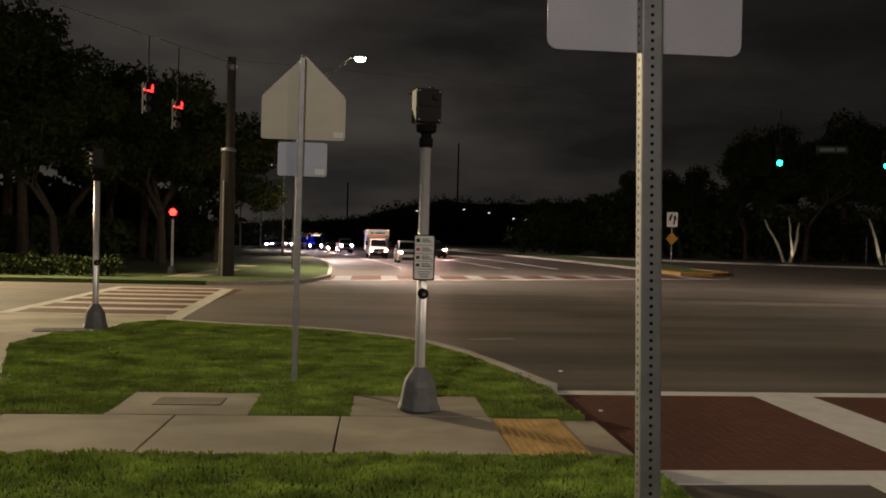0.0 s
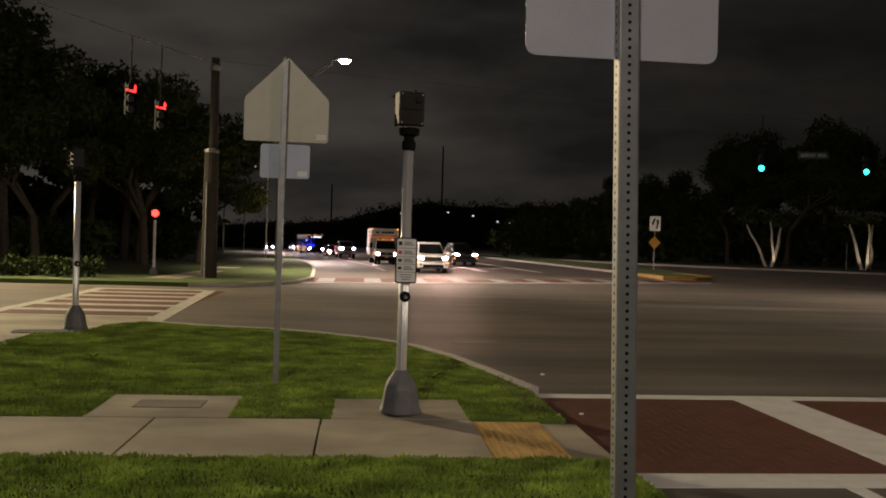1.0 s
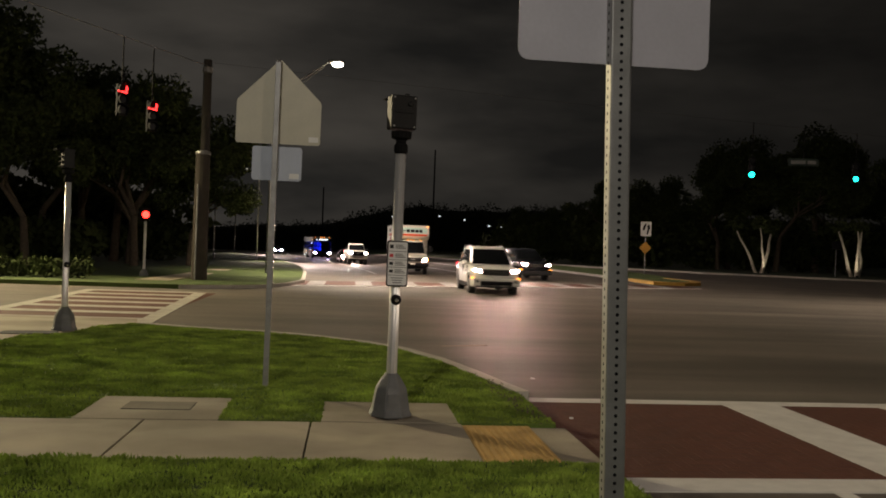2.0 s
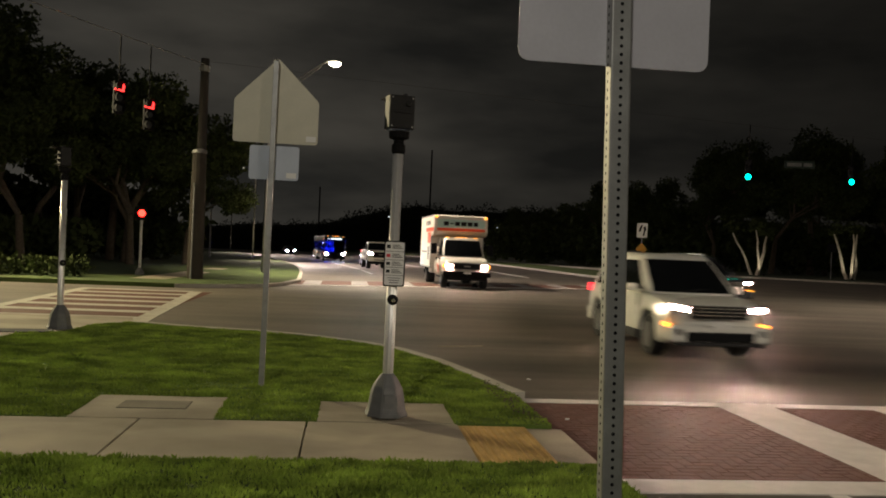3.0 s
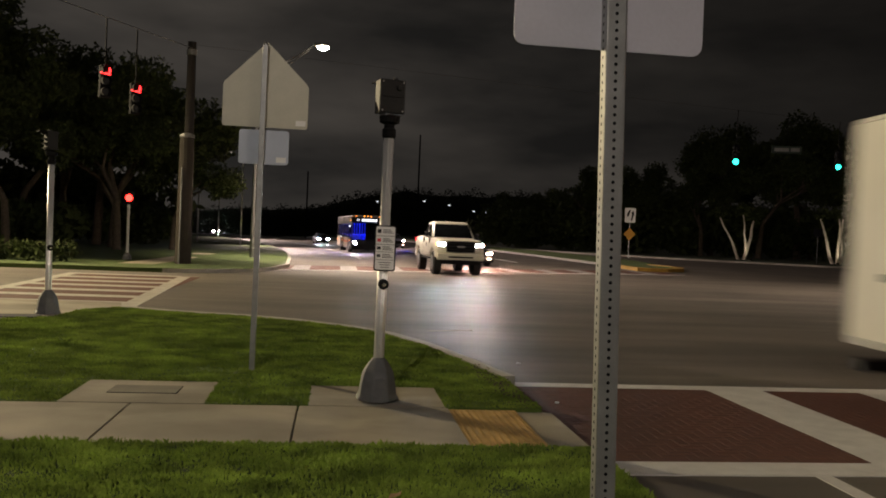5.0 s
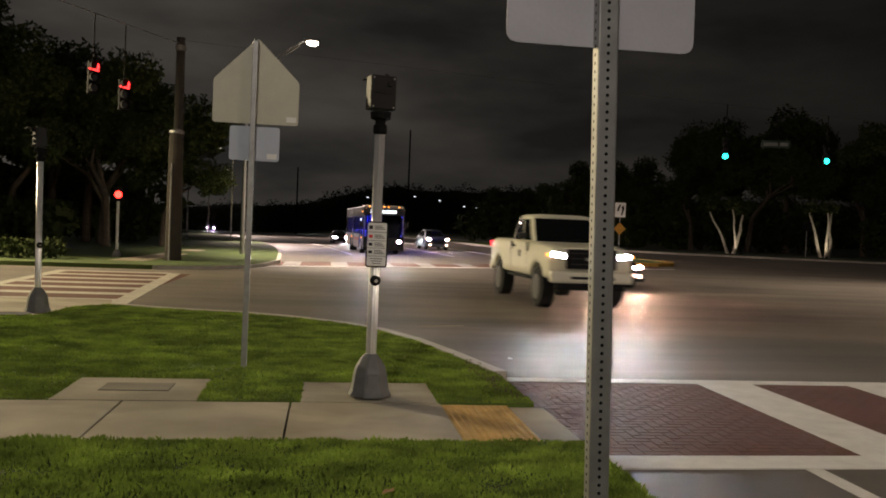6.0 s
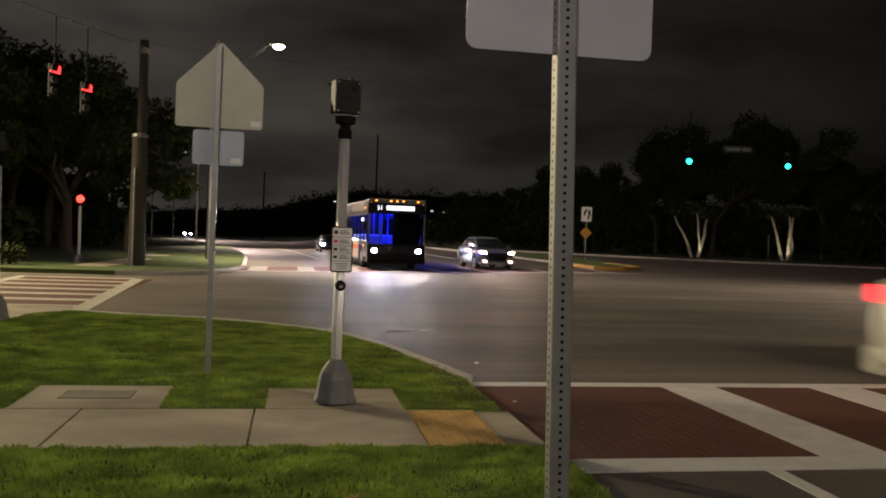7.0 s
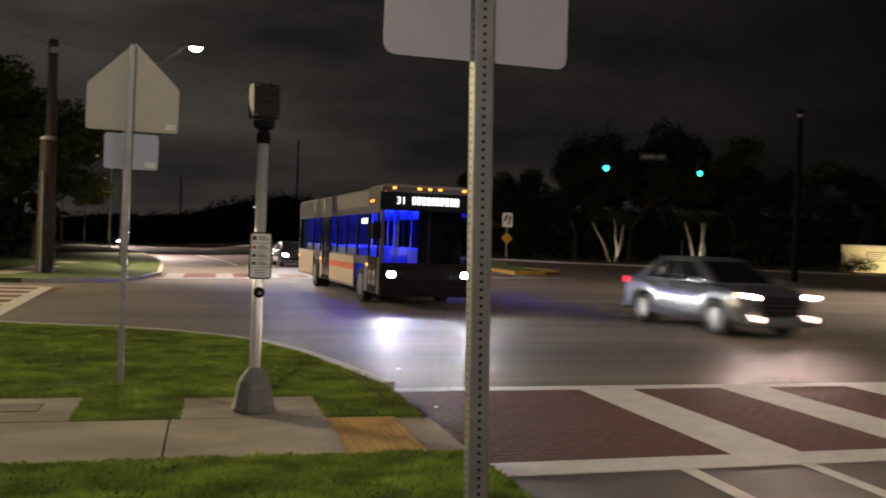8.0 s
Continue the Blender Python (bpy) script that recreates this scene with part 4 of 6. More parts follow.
def car(name, label, category, paint_mat, head, p):
    """A passenger vehicle from its sizes."""
    root = empty(name, pose(0, 0, 0), label, category)
    f, r, hw, wb = p["front"], p["rear"], p["half"], p["base"]
    bm = bmesh.new()
    body_loft(bm, p["stations"], (0, -wb), p["tyre"] * 1.17, p["clear"])
    shell = part("body", bm, paint_mat, root, smooth=True)
    bm = bmesh.new()
    box(bm, r + 0.3, f - 0.3, -hw + 0.25, hw - 0.25, p["clear"] + 0.02, p["belt"] - 0.15)
    part("underbody", bm, CABIN_DARK, root)
    if "cabin" in p:
        greenhouse(root, paint_mat, *p["cabin"])
    for x in (0, -wb):
        for s in (1, -1):
            wheel(root, x, s * (hw - p["wide"] / 2 - 0.02), p["tyre"], p["wide"], s)
    zl = p["lamp_z"]
    for s in (1, -1):
        lw, lh = p.get("lamp", (0.3, 0.055))
        y0, y1 = sorted((s * (hw - 0.1 - lw), s * (hw - 0.1)))
        def swept(bm):
            for v in bm.verts:
                out = abs(v.co.y) - (hw - 0.1 - lw)
                v.co.x -= p.get("sweep", 0.28) * out * out / lw
                v.co.z += 0.57 * p.get("sweep", 0.28) * out
            return bm
        lens = part("headlight", swept(box(bmesh.new(), f - 0.22, f - 0.035, y0, y1, zl - lh, zl + lh, 0.022)), head, shell, "lit headlight")
        # thin black fins and side rims, added to shield the lens and level its beam
        count = max(2, round(lh / 0.018))
        for k in range(count + 1):
            z = zl - lh + 2 * lh * k / count
            back, half = (f - 0.2, 0.004) if k in (0, count) else (f - 0.06, 0.0015)
            part("lens_fin", swept(box(bmesh.new(), back, f + 0.05, y0 - 0.01, y1 + 0.01, z - half, z + half)), BLACK, lens)
        for y in (y0 - 0.006, y1 + 0.006):
            part("lens_rim", swept(box(bmesh.new(), f - 0.2, f - 0.02, y - 0.004, y + 0.004, zl - lh, zl + lh)), BLACK, lens)
        small_box("tail_light", TAIL, shell, r - 0.012, r + 0.12, *sorted((s * (hw - 0.17 - p.get("tail_in", 0)), s * (hw - 0.03 - p.get("tail_in", 0)))), p["tail_z"] - 0.07, p["tail_z"] + 0.09, 0.02, "red tail light")
        small_box("indicator", AMBER if p.get("amber") else PLASTIC, shell, f - 0.26, f - 0.08, *sorted((s * (hw - 0.085), s * (hw - 0.02))), zl + p.get("amber_dz", -0.26) - 0.03, zl + p.get("amber_dz", -0.26) + 0.03, 0.012)
        if p.get("fog"):
            small_box("fog_light", FOG_GLOW, shell, f - 0.1, f + 0.075, *sorted((s * (hw - 0.38), s * (hw - 0.2))), zl + p.get("fog_dz", -0.25) - 0.05, zl + p.get("fog_dz", -0.25) + 0.05, 0.015, "lit fog light")
        mx = p["mirror"]
        small_box("mirror", p.get("mirror_mat", paint_mat), root, mx[0] - 0.07, mx[0] + 0.08, *sorted((s * (hw - 0.02), s * (hw + 0.17))), mx[1] - 0.06, mx[1] + 0.08, 0.04)
        for hx in p["handles"]:
            small_box("door_handle", PLASTIC, root, hx - 0.09, hx + 0.09, *sorted((s * (hw - 0.015), s * (hw + 0.02))), p["belt"] - 0.16, p["belt"] - 0.12, 0.008)
        for sx in p["seams"]:
            small_box("door_seam", BLACK, root, sx - 0.005, sx + 0.005, *sorted((s * (hw - 0.05), s * (hw + 0.004))), p["clear"] + 0.15, p["belt"] - 0.04, 0)
    g = p["grille"]
    small_box("grille", BLACK, shell, f - 0.15, f + 0.012, -g[0], g[0], g[1], g[2], 0.02, "black grille")
    for k in range(3):
        z = g[1] + (g[2] - g[1]) * (k + 0.8) / 3.6
        small_box("grille_bar", CHROME if p.get("chrome") else PLASTIC, shell, f - 0.02, f + 0.022, -g[0] + 0.03, g[0] - 0.03, z, z + 0.022, 0.005)
    bz = p["bumper"]
    small_box("front_bumper", p.get("bumper_mat", paint_mat), root, f - 0.18, f + 0.05, -hw + 0.05, hw - 0.05, bz[0], bz[1], 0.05)
    small_box("rear_bumper", p.get("bumper_mat", paint_mat), root, r - 0.06, r + 0.18, -hw + 0.05, hw - 0.05, bz[0], bz[1], 0.05)
    small_box("number_plate", SIGN_WHITE, root, r - 0.075, r - 0.062, -0.15, 0.15, bz[1] + 0.1, bz[1] + 0.24, 0)
    return root


SEDAN = dict(tail_in=0.12, front=0.92, rear=-3.85, half=0.9, base=2.75, tyre=0.33, wide=0.22, clear=0.2, belt=0.93, lamp_z=0.68, tail_z=0.8, mirror=(-0.55, 0.98), handles=(-1.35, -2.3), seams=(-0.5, -1.5, -2.45), grille=(0.38, 0.42, 0.66), bumper=(0.25, 0.42),
             stations=[(-3.85, 0.78, 0.92, 0.42), (-3.6, 0.88, 1.02, 0.3), (-2.9, 0.9, 1.0, 0.22), (-0.5, 0.9, 0.95, 0.2), (0.4, 0.88, 0.84, 0.22), (0.78, 0.8, 0.74, 0.3), (0.92, 0.66, 0.62, 0.36)],
             cabin=((-3.3, -0.25, 0.8), (-2.55, -1.15, 0.62), 0.95, 1.45, ((0.2, 0.5), (0.53, 0.86))))
SUV = dict(lamp=(0.26, 0.036), front=0.92, rear=-3.6, half=0.93, base=2.8, tyre=0.36, wide=0.24, clear=0.24, belt=1.08, lamp_z=0.86, tail_z=1.0, mirror=(-0.6, 1.14), handles=(-1.35, -2.35), seams=(-0.5, -1.5, -2.5), grille=(0.5, 0.72, 0.93), bumper=(0.32, 0.6), chrome=True, amber=True,
           stations=[(-3.6, 0.8, 1.1, 0.5), (-3.4, 0.91, 1.14, 0.36), (-2.8, 0.93, 1.12, 0.26), (-0.5, 0.93, 1.07, 0.24), (0.45, 0.91, 1.02, 0.26), (0.8, 0.84, 0.94, 0.34), (0.92, 0.72, 0.8, 0.42)],
           cabin=((-3.54, -0.2, 0.86), (-2.9, -1.1, 0.69), 1.06, 1.72, ((0.09, 0.362), (0.366, 0.622), (0.626, 0.93))))
PICKUP = dict(lamp=(0.27, 0.05), sweep=0.2, amber=True, amber_dz=0.02, front=1.0, rear=-4.6, half=1.0, base=3.5, tyre=0.47, wide=0.32, clear=0.68, belt=1.5, lamp_z=1.21, tail_z=1.34, mirror=(-0.95, 1.62), handles=(-1.95,), seams=(-0.8, -2.22), grille=(0.56, 0.93, 1.37), bumper=(0.62, 0.88), mirror_mat=PLASTIC,
              stations=[(-4.6, 0.95, 1.5, 0.82), (-4.35, 0.99, 1.52, 0.72), (-2.3, 1.0, 1.52, 0.68), (-0.8, 1.0, 1.49, 0.68), (0.3, 0.98, 1.46, 0.68), (0.8, 0.97, 1.42, 0.72), (1.0, 0.95, 1.36, 0.76)],
              cabin=((-2.5, -0.62, 0.94), (-2.32, -1.3, 0.8), 1.46, 2.1, ((0.12, 0.62), (0.66, 0.93))))

def crossover_trim(root):
    """Dark lower cladding and intakes of a crossover."""
    small_box("lower_intake", BLACK, root, 0.9, 1.0, -0.6, 0.6, 0.34, 0.5, 0.03, "black lower intake")
    small_box("skid_plate", PLASTIC, root, 0.72, 0.98, -0.75, 0.75, 0.26, 0.33, 0.03)
    small_box("number_plate", SIGN_WHITE, root, 0.985, 1.0, -0.15, 0.15, 0.55, 0.68, 0)
    for s in (1, -1):
        small_box("sill_cladding", PLASTIC, root, -2.4, -0.42, *sorted((s * 0.86, s * 0.945)), 0.24, 0.4, 0.02, "black sill cladding")
        small_box("fog_recess", BLACK, root, 0.8, 0.97, *sorted((s * 0.64, s * 0.82)), 0.42, 0.56, 0.02)


white_suv = car("suv", "white sport utility car with roof rails, headlights on", "car", WHITE_CAR, HEAD_WARM, SUV)
for s in (1, -1):
    bm = bmesh.new()
    tube(bm, (-3.0, s * 0.62, 1.79), (-1.2, s * 0.62, 1.79), 0.02, seg=8)
    tube(bm, (-3.0, s * 0.62, 1.72), (-3.0, s * 0.62, 1.79), 0.018, seg=6)
    tube(bm, (-1.2, s * 0.62, 1.72), (-1.2, s * 0.62, 1.79), 0.018, seg=6)
    part("roof_rail", bm, CHROME, white_suv)
crossover_trim(white_suv)
dark_suv = car("suv", "dark sport utility car in the next lane, headlights on", "car", DARK_CAR, HEAD_WARM, SUV)
pickup = car("pickup_truck", "cream-white regular-cab pickup truck on tall black tyres", "pickup truck", CREAM_CAR, HEAD_BROAD, PICKUP)
bm = bmesh.new()
box(bm, -4.4, -2.4, -0.85, 0.85, 1.523, 1.53)
part("bed_liner", bm, BLACK, pickup)
small_box("valance", BLACK, pickup, 0.75, 1.0, -0.8, 0.8, 0.46, 0.64, 0.04, "black air dam under the bumper")
small_box("hitch_frame", BLACK, pickup, -4.3, 0.7, -0.45, 0.45, 0.5, 0.7, 0.02)
small_box("badge", GALV, pickup, 1.02, 1.045, -0.16, 0.16, 1.12, 1.19, 0.02, "oval grille badge")
small_box("hood_edge", CREAM_CAR, pickup, 0.9, 1.02, -0.62, 0.62, 1.365, 1.41, 0.02)
small_box("intake", BLACK, pickup, 0.98, 1.078, -0.5, 0.5, 0.71, 0.77, 0.01, "dark slot in the bumper")
for s in (1, -1):
    small_box("door_emblem", PLASTIC, pickup, -1.5, -1.34, *sorted((s * 0.985, s * 1.008)), 1.1, 1.26, 0.02, "round dark door emblem")
    small_box("running_board", PLASTIC, pickup, -2.6, -0.75, *sorted((s * 0.82, s * 0.98)), 0.6, 0.66, 0.015)
TALL = dict(tail_in=0.12, front=0.95, rear=-3.9, half=0.94, base=2.8, tyre=0.35, wide=0.24, clear=0.22, belt=1.04, lamp_z=0.84, tail_z=0.95, mirror=(-0.55, 1.1), handles=(-1.35, -2.3), seams=(-0.5, -1.5, -2.45), grille=(0.5, 0.5, 0.86), bumper=(0.25, 0.46), fog=True, fog_dz=-0.42, lamp=(0.22, 0.04), amber=True, amber_dz=0.04,
            stations=[(-3.9, 0.8, 1.04, 0.45), (-3.6, 0.91, 1.12, 0.32), (-2.9, 0.94, 1.1, 0.24), (-0.5, 0.94, 1.06, 0.22), (0.4, 0.92, 0.99, 0.24), (0.8, 0.86, 0.91, 0.3), (0.95, 0.74, 0.8, 0.36)],
            cabin=((-3.4, -0.2, 0.85), (-2.6, -1.1, 0.66), 1.05, 1.55, ((0.14, 0.3), (0.32, 0.58), (0.6, 0.9))))
sedan = car("sedan", "dark blue-grey sedan with bright headlights and fog lights", "car", GREY_CAR, HEAD_SEDAN, TALL)
warm_car = car("sedan", "dark sedan with orange-tinted headlights", "car", DARK_CAR, HEAD_ORANGE, {**SEDAN, "fog": True})
far_cars = [car("sedan", "distant dark car with cool headlights", "car", DARK_CAR, HEAD_COOL, SEDAN) for k in range(2)]


def box_truck():
    """Box truck on a van cab; the origin lies under the front axle."""
    root = empty("moving_truck", pose(0, 0, 0), "white box truck, red-orange bands, overhang above the cab", "box truck")
    hw, top = 1.2, 3.12
    LX = -1.24  # front of the overhang
    cargo = part("cargo_box", box(bmesh.new(), -6.6, -2.35, -hw, hw, 0.74, top, 0.035), TRUCK_BOX, root, "white cargo box")
    # overhang: rounded nose swept back towards the roof
    bm = bmesh.new()
    side = [(-2.36, 2.2), (LX - 0.45, 2.2), (LX - 0.16, 2.29), (LX - 0.02, 2.42), (LX, 2.55), (LX - 0.07, 2.96), (LX - 0.12, 3.06), (LX - 0.24, top), (-2.36, top)]
    rings = []
    for y, back in ((-hw, 0.09), (-hw + 0.04, 0.03), (-hw + 0.14, 0.0), (hw - 0.14, 0.0), (hw - 0.04, 0.03), (hw, 0.09)):
        rings.append([bm.verts.new((x - (back if x > -2.0 else 0), y, z)) for x, z in side])
    for a, b in zip(rings, rings[1:]):
        for k in range(len(side)):
            bm.faces.new((a[k], a[(k + 1) % len(side)], b[(k + 1) % len(side)], b[k]))
    bm.faces.new(rings[0])
    bm.faces.new(rings[-1][::-1])
    nose = part("overhang", bm, TRUCK_BOX, cargo, "overhang above the cab")

    def face_strip(name, mat, z0, z1, w, off, label=""):
        """A strip laid on the sloping front of the overhang."""
        def fx(z):
            return LX - 0.02 + (z - 2.42) * 0.154 if z < 2.55 else LX - (z - 2.55) * 0.171
        bm = bmesh.new()
        quad_panel(bm, [(fx(z0) - 0.01, -w, z0), (fx(z0) - 0.01, w, z0), (fx(z1) - 0.01, w, z1), (fx(z1) - 0.01, -w, z1)], (1, 0, 0.17), 0.01 + off)
        return part(name, bm, mat, nose, label)

    face_strip("orange_band", TRUCK_ORANGE, 2.42, 2.54, hw - 0.13, 0.006)
    face_strip("pale_stripe", TRUCK_BOX, 2.545, 2.565, hw - 0.13, 0.005)
    panel = face_strip("teal_panel", TRUCK_SIGNAL_TINT, 2.575, 2.93, hw - 0.14, 0.006, "white reflective panel, green signal light put into its colour")
    for y, w, h in ((-0.78, 0.22, 0.18), (-0.5, 0.16, 0.05), (-0.28, 0.22, 0.18), (-0.01, 0.24, 0.18), (0.28, 0.22, 0.18), (0.55, 0.2, 0.18)):
        ob = small_box("lettering_bar", BLACK, panel, -0.004, 0.02, y, y + w, -h / 2, h / 2, 0.0, "dark letter-sized bar")
        ob.matrix_basis = pose(LX - 0.19 * 0.171, 0, 2.74, 0, -9.7, 0)
    for s in (1, -1):
        ya, yb = sorted((s * (hw - 0.01), s * (hw + 0.006)))
        small_box("orange_band", TRUCK_ORANGE, cargo, -4.4, -2.37, ya, yb, 2.38, 2.56, 0)
        small_box("orange_band", TRUCK_ORANGE, nose, -2.36, LX - 0.14, ya, yb, 2.4, 2.56, 0)
        small_box("orange_block", TRUCK_ORANGE, cargo, -3.6, -2.37, ya, yb, 1.86, 2.34, 0)
        small_box("corner_rail", GALV, cargo, -6.58, -2.36, *sorted((s * (hw - 0.02), s * (hw + 0.012))), 0.74, 0.82, 0.006)
        small_box("top_rail", GALV, cargo, -6.58, LX - 0.3, *sorted((s * (hw - 0.03), s * (hw + 0.01))), top - 0.06, top - 0.01, 0.006)
        small_box("corner_post", GALV, cargo, -2.42, -2.36, *sorted((s * (hw - 0.02), s * (hw + 0.01))), 0.8, 2.16, 0.006)
        small_box("corner_post", GALV, cargo, -6.61, -6.54, *sorted((s * (hw - 0.02), s * (hw + 0.01))), 0.8, top - 0.06, 0.006)
        small_box("grey_picture", BUS_ROOF, cargo, -3.55, -2.95, ya, yb, 1.1, 1.7, 0)
        for k, w in enumerate((0.22, 0.12, 0.24, 0.24, 0.24, 0.22)):
            small_box("lettering_bar", CAST_BASE, cargo, -4.5 + k * 0.32, -4.5 + k * 0.32 + w, ya, yb, 2.68, 2.88, 0)
        for k in range(5):
            small_box("text_bar", CAST_BASE, cargo, -6.0 + 0.45 * k, -5.68 + 0.45 * k, ya, yb, 1.42 - 0.02 * (k % 2), 1.5, 0)
        small_box("marker_lamp", AMBER, nose, LX - 0.2, LX - 0.05, *sorted((s * (hw - 0.16), s * (hw - 0.04))), 3.01, 3.065, 0.012)
        small_box("marker_lamp", TAIL, cargo, -6.63, -6.56, *sorted((s * (hw - 0.12), s * (hw - 0.02))), 2.86, 2.93, 0.01)
        small_box("tail_light", TAIL, cargo, -6.64, -6.55, *sorted((s * 1.1, s * 0.96)), 0.84, 0.97, 0.01)
    for y in (-0.62, -0.2, 0.0, 0.2, 0.62):
        small_box("cab_lamp", AMBER, root, -1.1, -0.94, y - 0.055, y + 0.055, 2.12, 2.155, 0.012)
    chw = 1.0
    bm = bmesh.new()
    body_loft(bm, [(-2.38, chw, 1.3, 0.5), (-0.75, chw, 1.32, 0.46), (-0.1, chw, 1.29, 0.46), (0.45, chw * 0.98, 1.22, 0.48), (0.72, chw * 0.97, 1.16, 0.5), (0.84, chw * 0.95, 1.08, 0.54)], (0,), 0.47, 0.46, 0.1)
    shell = part("cab", bm, TRUCK_BOX, root, "white van cab", smooth=True)
    greenhouse(root, TRUCK_BOX, (-2.35, -0.2, 0.96), (-2.3, -0.86, 0.84), 1.28, 2.08, ((0.4, 0.62), (0.64, 0.93)), 0.12)
    frame_bar = small_box("grille_surround", GALV, shell, 0.72, 0.88, -0.6, 0.6, 0.79, 1.08, 0.03, "grey grille surround")
    small_box("grille", BLACK, frame_bar, 0.75, 0.888, -0.54, 0.54, 0.82, 1.05, 0.02, "black grille")
    for k in range(4):
        small_box("grille_bar", PLASTIC, frame_bar, 0.88, 0.896, -0.52, 0.52, 0.845 + k * 0.052, 0.862 + k * 0.052, 0.004)
    small_box("badge", GALV, frame_bar, 0.885, 0.905, -0.13, 0.13, 0.9, 0.97, 0.02, "oval badge")
    bumper = small_box("front_bumper", BLACK, root, 0.72, 1.0, -chw, chw, 0.5, 0.72, 0.05, "dark bumper")
    small_box("bumper_slot", SIGNAL_BLACK, bumper, 0.98, 1.005, -0.6, 0.6, 0.56, 0.62, 0.005)
    small_box("number_plate", SIGN_WHITE, bumper, 1.0, 1.008, -0.15, 0.15, 0.62, 0.7, 0)
    small_box("air_dam", BLACK, root, 0.6, 0.86, -0.85, 0.85, 0.34, 0.52, 0.03)
    for s in (1, -1):
        lens = small_box("headlight", HEAD_TRUCK, shell, 0.6, 0.82, *sorted((s * 0.67, s * 0.87)), 0.88, 0.985, 0.02, "lit headlight")
        # added black fins that cut the headlight's steep light
        for k in range(4):
            z = 0.88 + 0.035 * k
            small_box("lens_fin", BLACK, lens, 0.8, 0.875, *sorted((s * 0.63, s * 0.89)), z - 0.0015, z + 0.0015, 0)
        small_box("indicator", AMBER, shell, 0.56, 0.81, *sorted((s * 0.88, s * 0.985)), 0.87, 0.99, 0.02, "amber corner lamp")
        mirror = small_box("mirror", BLACK, root, -0.78, -0.64, *sorted((s * 1.12, s * 1.36)), 1.4, 1.86, 0.03)
        small_box("mirror_glass", CHROME, mirror, -0.785, -0.775, *sorted((s * 1.15, s * 1.33)), 1.44, 1.82, 0)
        for z in (1.48, 1.76):
            part("mirror_arm", tube(bmesh.new(), (-0.72, s * 0.88, z - 0.03), (-0.72, s * 1.15, z), 0.016, seg=8), BLACK, mirror)
        for x in (-1.72, -0.72):
            small_box("door_seam", BLACK, root, x, x + 0.01, *sorted((s * (chw - 0.05), s * (chw + 0.002))), 0.58, 1.26, 0)
        small_box("door_handle", PLASTIC, root, -1.66, -1.5, *sorted((s * (chw - 0.03), s * (chw + 0.015))), 1.12, 1.16, 0.008)
        small_box("wheel_well", BLACK, root, -0.5, 0.5, *sorted((s * 0.5, s * 0.72)), 0.4, 0.95, 0.05)
        small_box("cab_step", PLASTIC, root, -1.75, -0.6, *sorted((s * 0.85, s * 0.98)), 0.4, 0.46, 0.015)
        bm = bmesh.new()
        quad_panel(bm, [(-0.72, s * 1.005, 0.56), (-0.5, s * 1.012, 0.76), (-0.62, s * 1.0, 0.98), (-0.85, s * 1.0, 0.9), (-1.45, s * 1.0, 1.0), (-1.1, s * 1.0, 0.78)], (0, s, 0), 0.012)
        part("door_stripe", bm, TRUCK_ORANGE, root, "red-orange swoosh on the door")
        wheel(root, 0, s * 0.85, 0.38, 0.24, s)
        wheel(root, -4.95, s * 0.88, 0.38, 0.4, s)
        small_box("mud_flap", BLACK, root, -5.55, -5.52, *sorted((s * 0.66, s * 1.08)), 0.2, 0.76, 0.005)
    small_box("chassis", PLASTIC, root, -6.4, 0.3, -0.5, 0.5, 0.42, 0.76, 0.02)
    small_box("side_skirt", TRUCK_BOX, root, -3.6, -2.36, -1.1, 1.1, 0.52, 0.76, 0.02)
    small_box("rear_bumper", PLASTIC, root, -6.8, -6.6, -1.0, 1.0, 0.42, 0.56, 0.02)
    return root


truck = box_truck()


